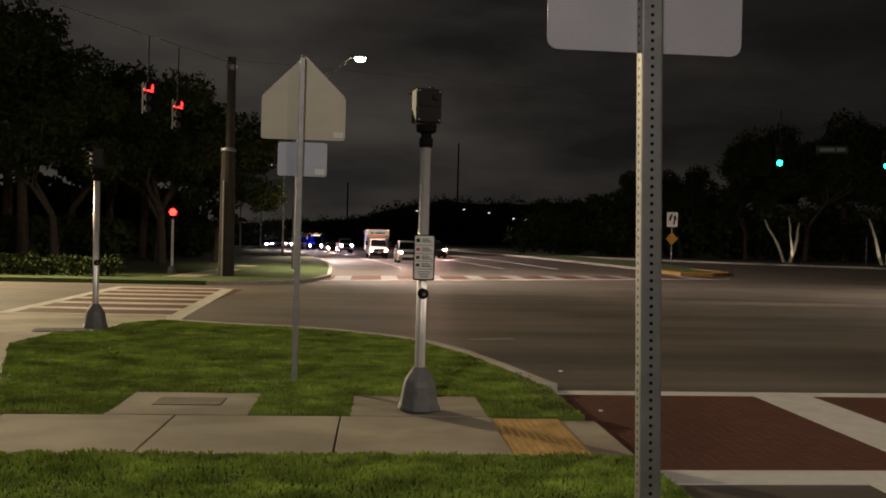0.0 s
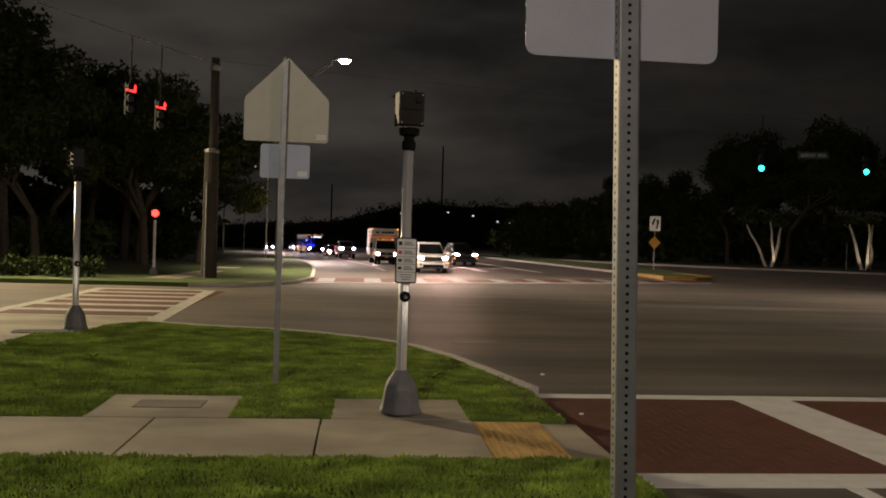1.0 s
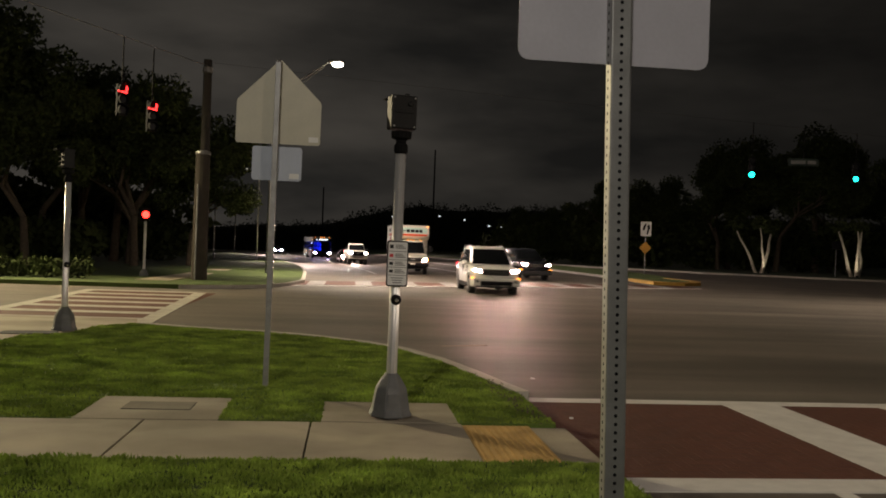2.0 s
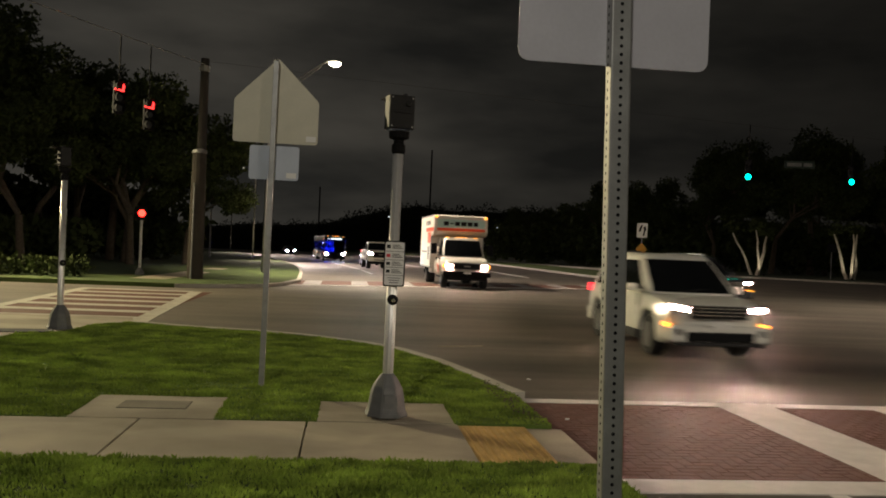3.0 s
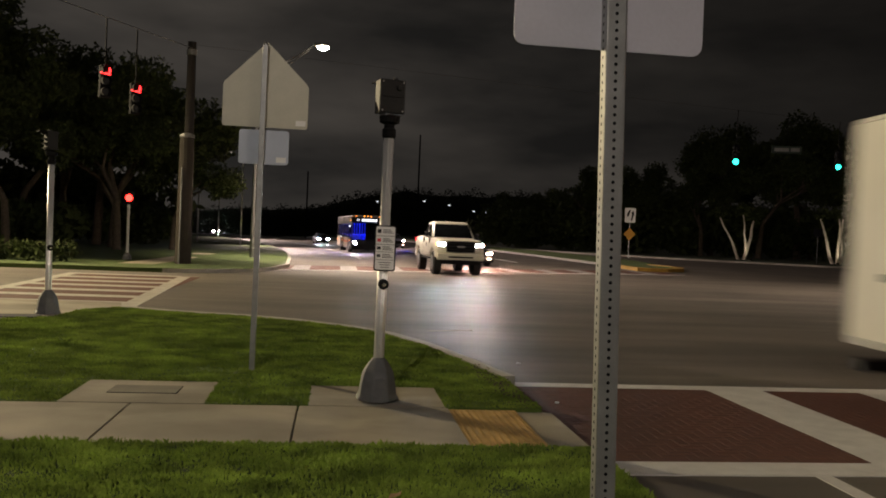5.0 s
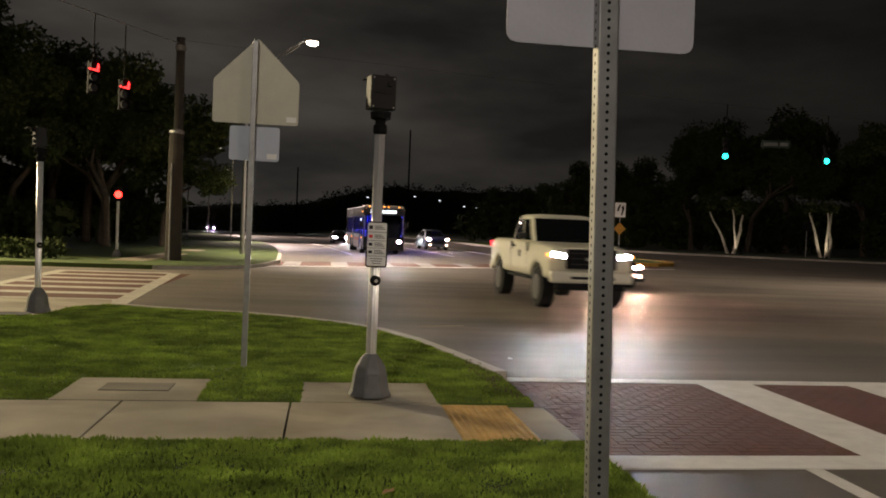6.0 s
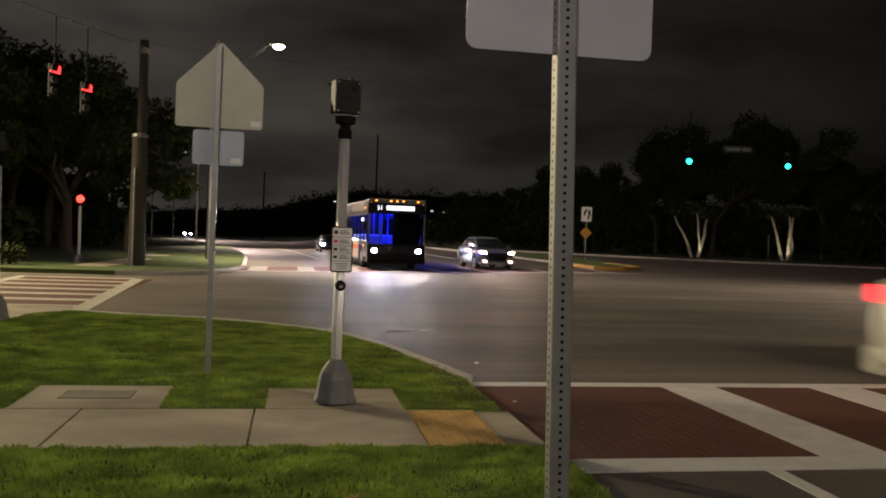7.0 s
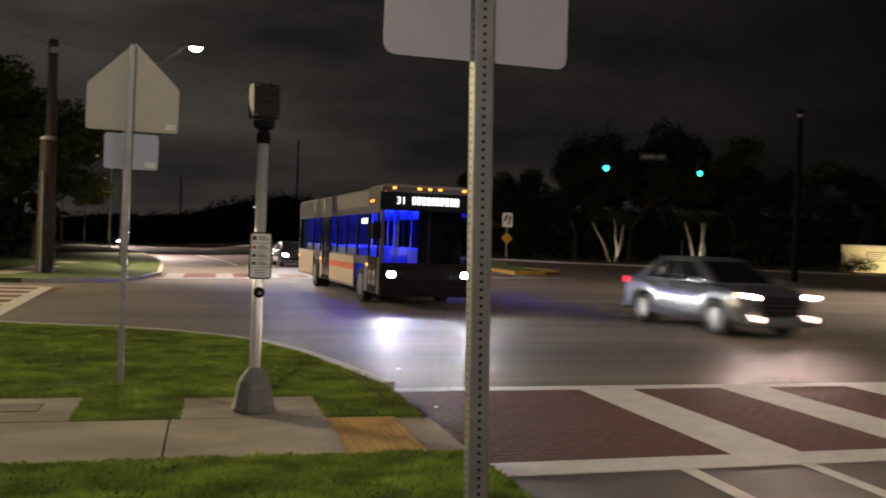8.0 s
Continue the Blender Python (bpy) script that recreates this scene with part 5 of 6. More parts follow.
def city_bus():
    """Low-floor bus; the origin lies under the front axle, its nose 2.3 m ahead."""
    root = empty("bus", pose(0, 0, 0), "city bus with blue-lit cabin, orange band and a bright destination sign", "bus")
    f, r, hw, top = 2.3, -10.6, 1.31, 3.1
    floor_z, sill, head_z = 0.34, 1.28, 2.42
    # side walls below and above the window line; arches left open
    for s in (1, -1):
        y0, y1 = sorted((s * (hw - 0.05), s * hw))
        for a, b in ((0.62, f - 0.05), (-6.1, -0.62), (r, -7.3)):
            small_box("side_panel", BUS_BODY, root, a, b, y0, y1, floor_z, sill, 0.0)
        for a in (0, -6.7):
            small_box("arch_panel", BUS_BODY, root, a - 0.62, a + 0.62, y0, y1, 1.05, sill, 0.0)
        small_box("roof_side", BUS_BODY, root, r, f - 0.15, y0, y1, head_z, top - 0.1, 0.0)
        for a, b, pale in ((r + 0.1, -7.6, False), (-7.5, -5.2, True), (-5.1, -3.9, False), (-3.8, 1.0, True)):
            small_box("roof_panel", BUS_ROOF if pale else BUS_BODY, root, a, b, *sorted((s * (hw - 0.01), s * (hw + 0.012))), head_z + 0.2, top - 0.06, 0.01)
        for x in (0.98, -5.85, r + 0.15):
            small_box("side_marker", AMBER, root, x - 0.05, x + 0.05, *sorted((s * hw, s * (hw + 0.025))), 0.98 if x < 0 else 1.02, 1.05 if x < 0 else 1.09, 0.01)
        for x in (1.2, 1.45):
            small_box("side_marker", AMBER, root, x - 0.03, x + 0.03, *sorted((s * (hw - 0.02), s * (hw + 0.015))), 2.72, 2.78, 0.01)
        ya, yb = sorted((s * hw, s * (hw + 0.006)))
        small_box("cream_band", BUS_CREAM, root, -5.9, -0.75, ya, yb, 0.42, 1.24, 0)
        small_box("orange_band", BUS_ORANGE, root, -6.0, -0.7, *sorted((s * hw, s * (hw + 0.01))), 0.84, 1.02, 0)
        small_box("cream_band", BUS_CREAM, root, r + 0.1, -7.4, ya, yb, 0.42, 1.24, 0)
        x = r + 0.25
        while x < f - 1.0:
            small_box("window_post", BLACK, root, x - 0.05, x + 0.05, y0, y1, sill, head_z, 0)
            x += 1.42
        small_box("mirror", BLACK, root, f - 0.1, f + 0.15, *sorted((s * (hw + 0.02), s * (hw + 0.25))), 1.75, 2.15, 0.04)
    # door on the kerb side: local -y
    small_box("door_frame", BLACK, root, 1.0, 1.06, -hw - 0.006, -hw + 0.05, floor_z, head_z, 0)
    small_box("door_frame", BLACK, root, 1.95, 2.0, -hw - 0.006, -hw + 0.05, floor_z, head_z, 0)
    small_box("side_sign", BUS_SIGN_GLOW, root, 0.2, 0.75, -hw - 0.01, -hw + 0.02, 2.16, 2.3, 0, "lit side sign")
    small_box("roof", BUS_BODY, root, r, f - 0.1, -hw + 0.03, hw - 0.03, top - 0.14, top, 0.05)
    # fairing that lifts the roof to the sign box
    bm = bmesh.new()
    for z, x0, w in ((top - 0.02, 0.6, hw - 0.02), (top + 0.04, 1.1, hw - 0.06), (top + 0.07, 1.35, hw - 0.2)):
        ring = [bm.verts.new(p) for p in ((x0, -w, z), (f - 0.12, -w, z), (f - 0.12, w, z), (x0, w, z))]
        if z > top:
            for k in range(4):
                bm.faces.new((last[k], last[(k + 1) % 4], ring[(k + 1) % 4], ring[k]))
        else:
            bm.faces.new(ring[::-1])
        last = ring
    bm.faces.new(last)
    part("roof_fairing", bm, BUS_ROOF, root, "pale fairing behind the destination sign")
    # rear door on the kerb side, dark leaves with a pale grab rail
    rear_door = small_box("rear_door", BLACK, root, -5.6, -4.3, -hw - 0.014, -hw + 0.03, floor_z, head_z, 0.01, "dark double-leaf door")
    for x in (-5.28, -4.62):
        small_box("door_glass", WINDOW, rear_door, x - 0.26, x + 0.26, -hw - 0.018, -hw - 0.012, floor_z + 0.15, head_z - 0.12, 0, "dark glass")
    part("grab_rail", tube(bmesh.new(), (-4.95, -hw - 0.03, 0.9), (-4.95, -hw - 0.03, 1.6), 0.014, seg=8), GALV, rear_door)
    small_box("front_door", BLACK, root, 1.06, 1.95, -hw - 0.002, -hw + 0.03, floor_z, sill, 0.01, "dark front door")
    for x in (1.28, 1.72):
        small_box("door_glass", WINDOW, root, x - 0.18, x + 0.18, -hw - 0.008, -hw - 0.001, floor_z + 0.2, sill, 0, "dark glass")
    small_box("floor", CABIN_DARK, root, r, f - 0.1, -hw + 0.06, hw - 0.06, floor_z, floor_z + 0.1, 0)
    small_box("rear_panel", BUS_BODY, root, r - 0.05, r + 0.05, -hw, hw, floor_z, top - 0.05, 0.03)
    small_box("cabin_bulkhead", CABIN_DARK, root, r + 0.8, r + 0.85, -hw + 0.06, hw - 0.06, floor_z + 0.1, top - 0.2, 0)
    small_box("cabin_light_strip", BLUE_CABIN, root, r + 1.0, f - 1.3, 0.5, 0.75, top - 0.3, top - 0.24, 0, "blue night lighting tube")
    small_box("cabin_light_strip", BLUE_CABIN, root, r + 1.0, f - 1.3, -0.75, -0.5, top - 0.3, top - 0.24, 0, "blue night lighting tube")
    blue_wall = bpy.data.materials["cabin_lining"] if "cabin_lining" in bpy.data.materials else material("cabin_lining", (0.2, 0.23, 0.4), 0.6)
    small_box("lining", blue_wall, root, r + 0.9, f - 1.2, -hw + 0.07, hw - 0.07, top - 0.22, top - 0.18, 0)
    small_box("seat_row", blue_wall, root, r + 1.2, -0.9, -hw + 0.1, -0.35, 0.75, 1.5, 0.03, "row of seats")
    small_box("seat_row", blue_wall, root, r + 1.2, -0.9, 0.35, hw - 0.1, 0.75, 1.5, 0.03, "row of seats")
    small_box("driver_partition", SIGNAL_BLACK, root, 1.3, 1.35, -0.02, hw - 0.1, floor_z + 0.1, 2.6, 0)
    for x, y in ((0.4, -0.4), (-0.6, 0.35), (-0.6, -0.35), (-2.5, 0.35), (-2.5, -0.35), (-4.5, 0.35), (-4.5, -0.35), (1.2, -0.55)):
        bm = bmesh.new()
        tube(bm, (x, y, floor_z + 0.1), (x, y, top - 0.2), 0.025, seg=8)
        part("grab_pole", bm, blue_wall, root)
    # front: lower panel, windscreen, sign box
    bm = bmesh.new()
    box(bm, f - 0.25, f, -hw, hw, floor_z, 1.15, 0.08)
    front = part("front_panel", bm, BLACK, root, "black front panel")
    small_box("front_mask", BLACK, front, f - 0.02, f + 0.012, -hw + 0.15, hw - 0.15, 0.72, 1.0, 0.01)
    small_box("front_bumper", BLACK, root, f - 0.15, f + 0.1, -hw, hw, floor_z - 0.05, 0.55, 0.05)
    bm = bmesh.new()
    prism(bm, (f - 0.3, f - 0.02, hw), (f - 0.3, f - 0.16, hw - 0.06), 2.5, top + 0.04)
    bmesh.ops.bevel(bm, geom=bm.edges[:], offset=0.04, segments=2, affect="EDGES")
    crown = part("sign_box", bm, BLACK, root, "black destination sign box")
    for x in (-hw + 0.02, hw - 0.1):
        small_box("front_pillar", BUS_BODY, root, f - 0.14, f - 0.04, x, x + 0.08, 1.1, 2.5, 0.015)
    small_box("screen_divider", BLACK, root, f - 0.08, f - 0.04, -0.02, 0.02, 1.12, 2.45, 0)
    return root, front, crown, f, hw


bus, bus_front, bus_crown, BF, BHW = city_bus()
CLEAR = bpy.data.materials.new("bus_clear_glass")
CLEAR.use_nodes = True
cb = CLEAR.node_tree.nodes["Principled BSDF"]
cb.inputs["Transmission Weight"].default_value = 1.0
cb.inputs["Roughness"].default_value = 0.02
cb.inputs["IOR"].default_value = 1.05
cb.inputs["Base Color"].default_value = (0.5, 0.55, 0.7, 1)
pane = small_box("windscreen", CLEAR, bus, BF - 0.07, BF - 0.06, -BHW + 0.08, BHW - 0.08, 1.13, 2.52, 0, "tall flat windscreen")
pane.visible_shadow = False
for s in (1, -1):
    side = small_box("side_pane", CLEAR, bus, -10.4, 1.0 if s < 0 else 2.1, *sorted((s * (BHW - 0.03), s * (BHW - 0.024))), 1.28, 2.42, 0, "long tinted side glazing")
    side.visible_shadow = False
for s in (1, -1):
    lens = small_box("headlight", HEAD, bus_front, BF - 0.12, BF + 0.03, *sorted((s * 0.9, s * 1.1)), 0.79, 0.93, 0.03, "lit headlight")
    # black fins added before the lens to keep its light off the bumper
    for k in range(6):
        small_box("lens_fin", BLACK, lens, BF - 0.02, BF + 0.09, *sorted((s * 0.86, s * 1.12)), 0.7885 + 0.028 * k, 0.7915 + 0.028 * k, 0)
    small_box("corner_lamp", AMBER, bus, BF - 0.2, BF - 0.12, *sorted((s * 1.14, s * 1.2)), 2.96, 3.04, 0.01)
    wheel(bus, 0, s * 1.12, 0.48, 0.28, s)
    wheel(bus, -6.7, s * 1.1, 0.48, 0.5, s)
for y in (-0.28, 0.0, 0.28, -0.95, 0.95):
    small_box("marker_lamp", AMBER, bus_crown, BF - 0.2, BF - 0.1, y - 0.05, y + 0.05, 3.04, 3.1, 0.01)


def bus_number():
    crv = bpy.data.curves.new("route_number", "FONT")
    crv.body, crv.size, crv.extrude = "31", 0.27, 0.004
    tmp = new("route_text", crv)
    dg = bpy.context.evaluated_depsgraph_get()
    me = bpy.data.meshes.new_from_object(tmp.evaluated_get(dg))
    bpy.data.objects.remove(tmp)
    me.materials.clear()
    me.materials.append(BUS_SIGN_GLOW)
    ob = new("route_number", me)
    ob.parent = bus_crown
    ob.matrix_basis = Matrix.Translation((BF - 0.03, -0.92, 2.66)) @ Matrix(((0, 0, 1, 0), (1, 0, 0, 0), (0, 1, 0, 0), (0, 0, 0, 1))) @ Matrix.Identity(4)
    return tagged(ob, "lit route number 31")


bus_number()
y = -0.48
for k, w in enumerate((0.07, 0.08, 0.08, 0.08, 0.04, 0.08, 0.08, 0.08, 0.08, 0.08)):
    small_box("destination_bar", BUS_SIGN_GLOW, bus_crown, BF - 0.06, BF - 0.018, y, y + w, 2.66, 2.86, 0, "lit unreadable destination text")
    y += w + 0.055


# ---- motion ----
def lane_rows(points, yaw=0.0):
    """Rows of (t, x, y) for the front axle, with the heading along the way, off it by yaw."""
    rows = []
    for i, (t, x, y) in enumerate(points):
        a, b = points[max(0, i - 1)], points[min(len(points) - 1, i + 1)]
        rows.append((t, pose(x, y, road_z(x, y) + 0.004, 0, 0, math.degrees(math.atan2(b[2] - a[2], b[1] - a[1])) + yaw)))
    return rows


TRUCK = [(0, 0.3, 90.6), (1, 2.25, 73.1), (1.5, 3.15, 63.9), (2.8, 4.75, 38.8), (3.2, 5.2, 33.0), (3.5, 5.5, 28.1), (3.8, 5.77, 23.1), (4.2, 6.06, 16.3), (4.5, 6.18, 10.95), (4.7, 6.28, 7.3), (5.5, 6.35, -7.4), (8, 6.5, -53)]
SUV_W = [(0, 2.6, 67.5), (1, 4.2, 49.5), (1.5, 4.85, 41.0), (2.8, 6.05, 17.6), (3.2, 6.45, 11.3), (3.5, 6.95, 6.03), (4.5, 8.6, -11.6), (8, 12.0, -75)]
SUV_D = [(0, 6.0, 84), (1, 8.1, 66), (1.5, 9.2, 56.5), (2.8, 12.45, 33), (3.5, 15.8, 21), (4.5, 19.0, 4), (8, 26, -58)]
PICK = [(0, -4.4, 126), (1, -1.6, 107), (1.5, -0.4, 97.5), (2.8, 2.2, 72), (3.8, 3.75, 54.5), (4.7, 4.6, 38.8), (5.8, 5.65, 22.6), (6.2, 5.9, 15.6), (6.6, 6.05, 9.0), (7.0, 6.15, 2.25), (8, 6.3, -13.5)]
BUS = [(0, -11.4, 158), (1, -7.5, 141), (1.5, -5.9, 133), (2.8, -2.3, 112), (3.5, -0.6, 98), (4.5, 1.6, 81), (5.8, 3.35, 60), (6.6, 4.05, 46.6), (7, 4.45, 40), (7.4, 4.8, 33.6), (7.7, 5.0, 28.6), (8, 5.33, 23.6)]
SED = [(0, -22, 215), (2, -7, 167), (4, 3.2, 117), (5.8, 8.2, 71), (6.2, 8.9, 61.5), (6.6, 9.4, 51.5), (7, 9.9, 41.6), (7.4, 10.3, 31.2), (8, 11.1, 15.6)]
WARM = [(0, -6.9, 135), (1, -3.6, 117), (1.5, -1.9, 108), (2.8, 2.0, 84), (4.7, 6.7, 50), (5.8, 8.7, 30), (6.2, 9.4, 23), (6.6, 9.9, 15.5), (7.0, 10.2, 8), (8, 10.6, -10)]
FAR_A = [(0, -27, 218), (2.8, -11.5, 166), (3.5, -8.6, 152), (4.7, -3.2, 130), (5.8, 1.2, 105), (7, 3.2, 75), (8, 4.9, 52)]
FAR_B = [(0, -42, 310), (3, -36, 262), (6.5, -25, 200), (8, -16, 168)]


def motions():
    for ob, pts, yaw in ((truck, TRUCK, -3), (white_suv, SUV_W, -2.5), (dark_suv, SUV_D, 0), (pickup, PICK, 0), (bus, BUS, -0.4), (sedan, SED, 0), (warm_car, WARM, 0), (far_cars[0], FAR_A, 0), (far_cars[1], FAR_B, 0)):
        walk(ob, lane_rows(pts, yaw))
        for wheel_ob in [c for c in ob.children if c.name.startswith("wheel")]:
            x, y, z = wheel_ob.matrix_basis.translation
            walk(wheel_ob, [(k / 10, pose(x, y, z, 0, 80 * k, 0)) for k in range(81)])


# ---- trees ----
def leaf_cloud(centres, count, size, seed, squash=0.75):
    """Many small leaf quads on the shells of uneven clumps, as one mesh."""
    rng = np.random.default_rng(seed)
    verts, faces = [], []
    for k in range(count):
        cx, cy, cz, r = centres[rng.integers(len(centres))]
        d = rng.normal(size=3)
        d /= np.linalg.norm(d)
        rad = r * (0.55 + 0.5 * rng.random()) * (1 + 0.2 * math.sin(5 * d[0] + 3 * d[2] + cx))
        p = np.array((cx, cy, cz)) + d * rad * np.array((1, 1, squash))
        u = rng.normal(size=3)
        u /= np.linalg.norm(u)
        w = np.cross(u, rng.normal(size=3))
        w /= np.linalg.norm(w)
        s = size * (0.6 + 0.8 * rng.random())
        i = len(verts)
        verts += [tuple(p - u * s), tuple(p + w * s * 0.5), tuple(p + u * s), tuple(p - w * s * 0.5)]
        faces.append((i, i + 1, i + 2, i + 3))
    me = bpy.data.meshes.new("crown")
    me.from_pydata(verts, [], faces)
    return me


def limb(bm, p, d, r, length, depth, rng, tips):
    q = p + d * length
    tube(bm, p, q, r, r * 0.68, 8 if depth > 1 else 6, False)
    if depth == 0:
        tips.append(q)
        return
    for k in range(2 if depth > 1 else 3):
        e = (d + Vector((rng.uniform(-0.7, 0.7), rng.uniform(-0.7, 0.7), rng.uniform(-0.1, 0.5)))).normalized()
        limb(bm, q, e, r * 0.62, length * rng.uniform(0.62, 0.85), depth - 1, rng, tips)


def tree(seed, height, spread, bark, leaf, label, count=2600, size=0.22, first=0.35):
    rng = random.Random(seed)
    t = empty("tree", pose(0, 0, 0), label, "tree", "trees round the junction")
    bm = bmesh.new()
    tips = []
    lean = Vector((rng.uniform(-0.08, 0.08), rng.uniform(-0.08, 0.08), 1)).normalized()
    limb(bm, Vector((0, 0, -0.3)), lean, height * 0.026, height * first, 3, rng, tips)
    part("trunk", bm, bark, t, smooth=True)
    centres = [(p.x * spread, p.y * spread, max(p.z, height * 0.35) * 0.95 + rng.uniform(-0.5, 0.5), height * rng.uniform(0.1, 0.17)) for p in tips]
    centres += [(rng.uniform(-1, 1) * height * 0.2, rng.uniform(-1, 1) * height * 0.2, height * rng.uniform(0.55, 0.95), height * rng.uniform(0.1, 0.16)) for k in range(6)]
    me = leaf_cloud(centres, count, size, seed)
    me.materials.append(leaf)
    ob = new("crown", me)
    ob.parent = t
    return t


tall = tree(3, 15, 1.1, BARK, LEAF, "tall dark broad tree at night", 15000, 0.17)
tall.matrix_basis = pose(-17.5, 44, 0.0)
tall.scale = (0.85, 0.85, 0.85)
wide = tree(8, 12, 1.35, BARK, LEAF, "broad dark tree at night", 14000, 0.17, 0.3)
wide.matrix_basis = pose(-11.5, 47, 0.0)
wide.scale = (0.8, 0.8, 0.8)
for src, x, y, a, s in ((wide, -14.5, 40, 33, 0.68), (wide, -25, 37, 120, 0.9), (tall, -20, 48, 300, 0.88), (wide, -13, 52, 210, 0.95), (wide, -14.5, 62, 60, 0.85), (tall, -30, 48, 140, 1.15), (tall, -23, 50, 70, 1.0), (wide, -17, 56, 160, 0.95), (wide, -9.6, 52, 200, 0.55), (wide, -16.5, 47, 250, 0.85), (tall, -15.5, 58, 200, 0.8), (tall, -28, 42, 30, 1.1), (wide, -22, 40, 10, 0.8), (wide, -12.2, 50, 80, 0.72), (tall, -33, 60, 250, 1.2)):
    c = copy_thing(src, pose(x, y, 0, 0, 0, a))
    c.scale = (s, s, s)
# right-hand wood
for src, x, y, a, s in ((wide, 34, 104, 220, 0.85), (wide, 42, 94, 320, 0.95), (tall, 50, 104, 260, 1.1), (wide, 58, 98, 70, 1.15), (wide, 31, 96, 20, 0.8), (wide, 38, 100, 110, 0.9), (tall, 45, 98, 60, 1.0), (wide, 49, 94, 200, 1.2), (tall, 55, 96, 15, 1.15), (wide, 61, 90, 300, 1.2), (wide, 66, 85, 10, 1.0), (wide, 72, 82, 130, 0.95), (tall, 80, 80, 40, 0.85), (wide, 26, 108, 40, 0.62), (wide, 24, 120, 140, 0.62), (wide, 60, 105, 0, 1.3)):
    c = copy_thing(src, pose(x, y, 0.1, 0, 0, a))
    c.scale = (s, s, s)


def pale_tree(m, seed):
    rng = random.Random(seed)
    t = empty("pale_tree", m, "bare pale multi-stemmed trunk lit at the roadside", "tree", "pale trunks")
    tips = []
    for k in range(3):
        a = 2 * math.pi * k / 3 + rng.uniform(0, 1)
        bm = bmesh.new()
        p = Vector((0.35 * math.cos(a), 0.35 * math.sin(a), -0.1))
        d = Vector((0.42 * math.cos(a), 0.3 * math.sin(a), 1)).normalized()
        r = rng.uniform(0.13, 0.27)
        for j in range(5):
            q = p + d * 0.95
            tube(bm, p, q, r, r * 0.86, 8, False)
            p, r = q, r * 0.86
            d = (d + Vector((rng.uniform(-0.22, 0.22), rng.uniform(-0.2, 0.2), 0.05))).normalized()
        tips.append(p)
        part("stem", bm, PALE_BARK, t, smooth=True)
    me = leaf_cloud([(p.x, p.y, p.z + 0.5, 0.9) for p in tips], 350, 0.14, seed)
    me.materials.append(LEAF)
    ob = new("crown", me)
    ob.parent = t
    return t


pale_tree(pose(41.1, 82, 0.05), 5)
pale_tree(pose(48.9, 78, 0.05), 9)

# far woods closing the view: rounded, overlapping crowns
rng = np.random.default_rng(4)
SKYLINE = ((-0.6, 5.5), (-0.139, 5.8), (-0.088, 6.5), (-0.037, 7.6), (0.022, 10.4), (0.05, 12.4), (0.08, 13.7), (0.12, 13.1), (0.18, 12.6), (0.226, 13.6), (0.4, 12.5), (1.1, 11.0))


def skyline(a):
    """Height of the wooded skyline at a bearing, with slow swells on it."""
    return np.interp(a, [p[0] for p in SKYLINE], [p[1] for p in SKYLINE]) + 0.35 * math.sin(43 * a) + 0.2 * math.sin(97 * a)


clumps = []
for k in range(190):
    a = -0.55 + 1.55 * k / 189
    d = 232 + rng.uniform(-7, 7)
    h = skyline(a) + rng.uniform(-0.5, 0.2)
    clumps += [(d * math.sin(a), d * math.cos(a), h * f - 2.9 + (1 - f) * 1.5, 3.9) for f in (0.15, 0.6, 1.0)]
me = leaf_cloud(clumps, 120000, 0.32, 11)
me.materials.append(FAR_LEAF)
tagged(new("far_woods", me), "dark line of far woods against the night sky", "woods", kind="stuff")
bm = bmesh.new()
ridge = []
for k in range(110):
    a = -0.6 + 1.65 * k / 109
    h = skyline(a) - 1.0
    ridge.append([bm.verts.new((d * math.sin(a), d * math.cos(a), z)) for d, z in ((238, -6), (240, h * 0.7), (246, h), (270, -6))])
for p, q in zip(ridge, ridge[1:]):
    for k in range(3):
        bm.faces.new((p[k], q[k], q[k + 1], p[k + 1]))
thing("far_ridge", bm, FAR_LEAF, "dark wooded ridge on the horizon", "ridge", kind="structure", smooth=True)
for x, y, h in ((18.0, 190.0, 23.0), (-7.0, 205.0, 14.5)):
    bm = bmesh.new()
    tube(bm, (0, 0, -4), (0, 0, h), 0.22, 0.16, 8)
    thing("radio_mast", bm, BLACK, "thin dark mast far behind the woods", "mast", "far masts", m=pose(x, y, 0))
for k, (x, y, z) in enumerate(((19.0, 185, 8.0), (24.5, 185, 7.4), (29.5, 182, 6.2), (32.0, 182, 6.0), (34.8, 182, 5.9), (36.5, 182, 5.9), (9.0, 190, 7.6))):
    lamp = empty("far_lamp", pose(x, y, 0), "small bright lamp on a far pole", "lamp", "far lamps")
    bm = bmesh.new()
    tube(bm, (0, 0, -4), (0, 0, z), 0.06, seg=6)
    part("pole", bm, BLACK, lamp)
    bm = bmesh.new()
    box(bm, -0.22, 0.22, -0.12, 0.12, z - 0.1, z + 0.14, 0.04)
    part("lens", bm, FAR_LAMP, lamp, "glowing lens")

# clipped hedge and bushes under the left trees
def hedge(name, x0, x1, y, depth, height, seed, label):
    rng = np.random.default_rng(seed)
    centres = [(x, y + rng.uniform(-0.3, 0.3) * depth, height * 0.45, height * 0.55) for x in np.arange(x0, x1, 0.6)]
    me = leaf_cloud(centres, int(420 * (x1 - x0)), 0.09 if height < 2 else 0.16 + 0.04 * height, seed)
    me.materials.append(LEAF)
    return tagged(new(name if height < 2 else "thicket", me), label, "hedge" if height < 2 else "thicket", kind="" if height < 2 else "stuff")


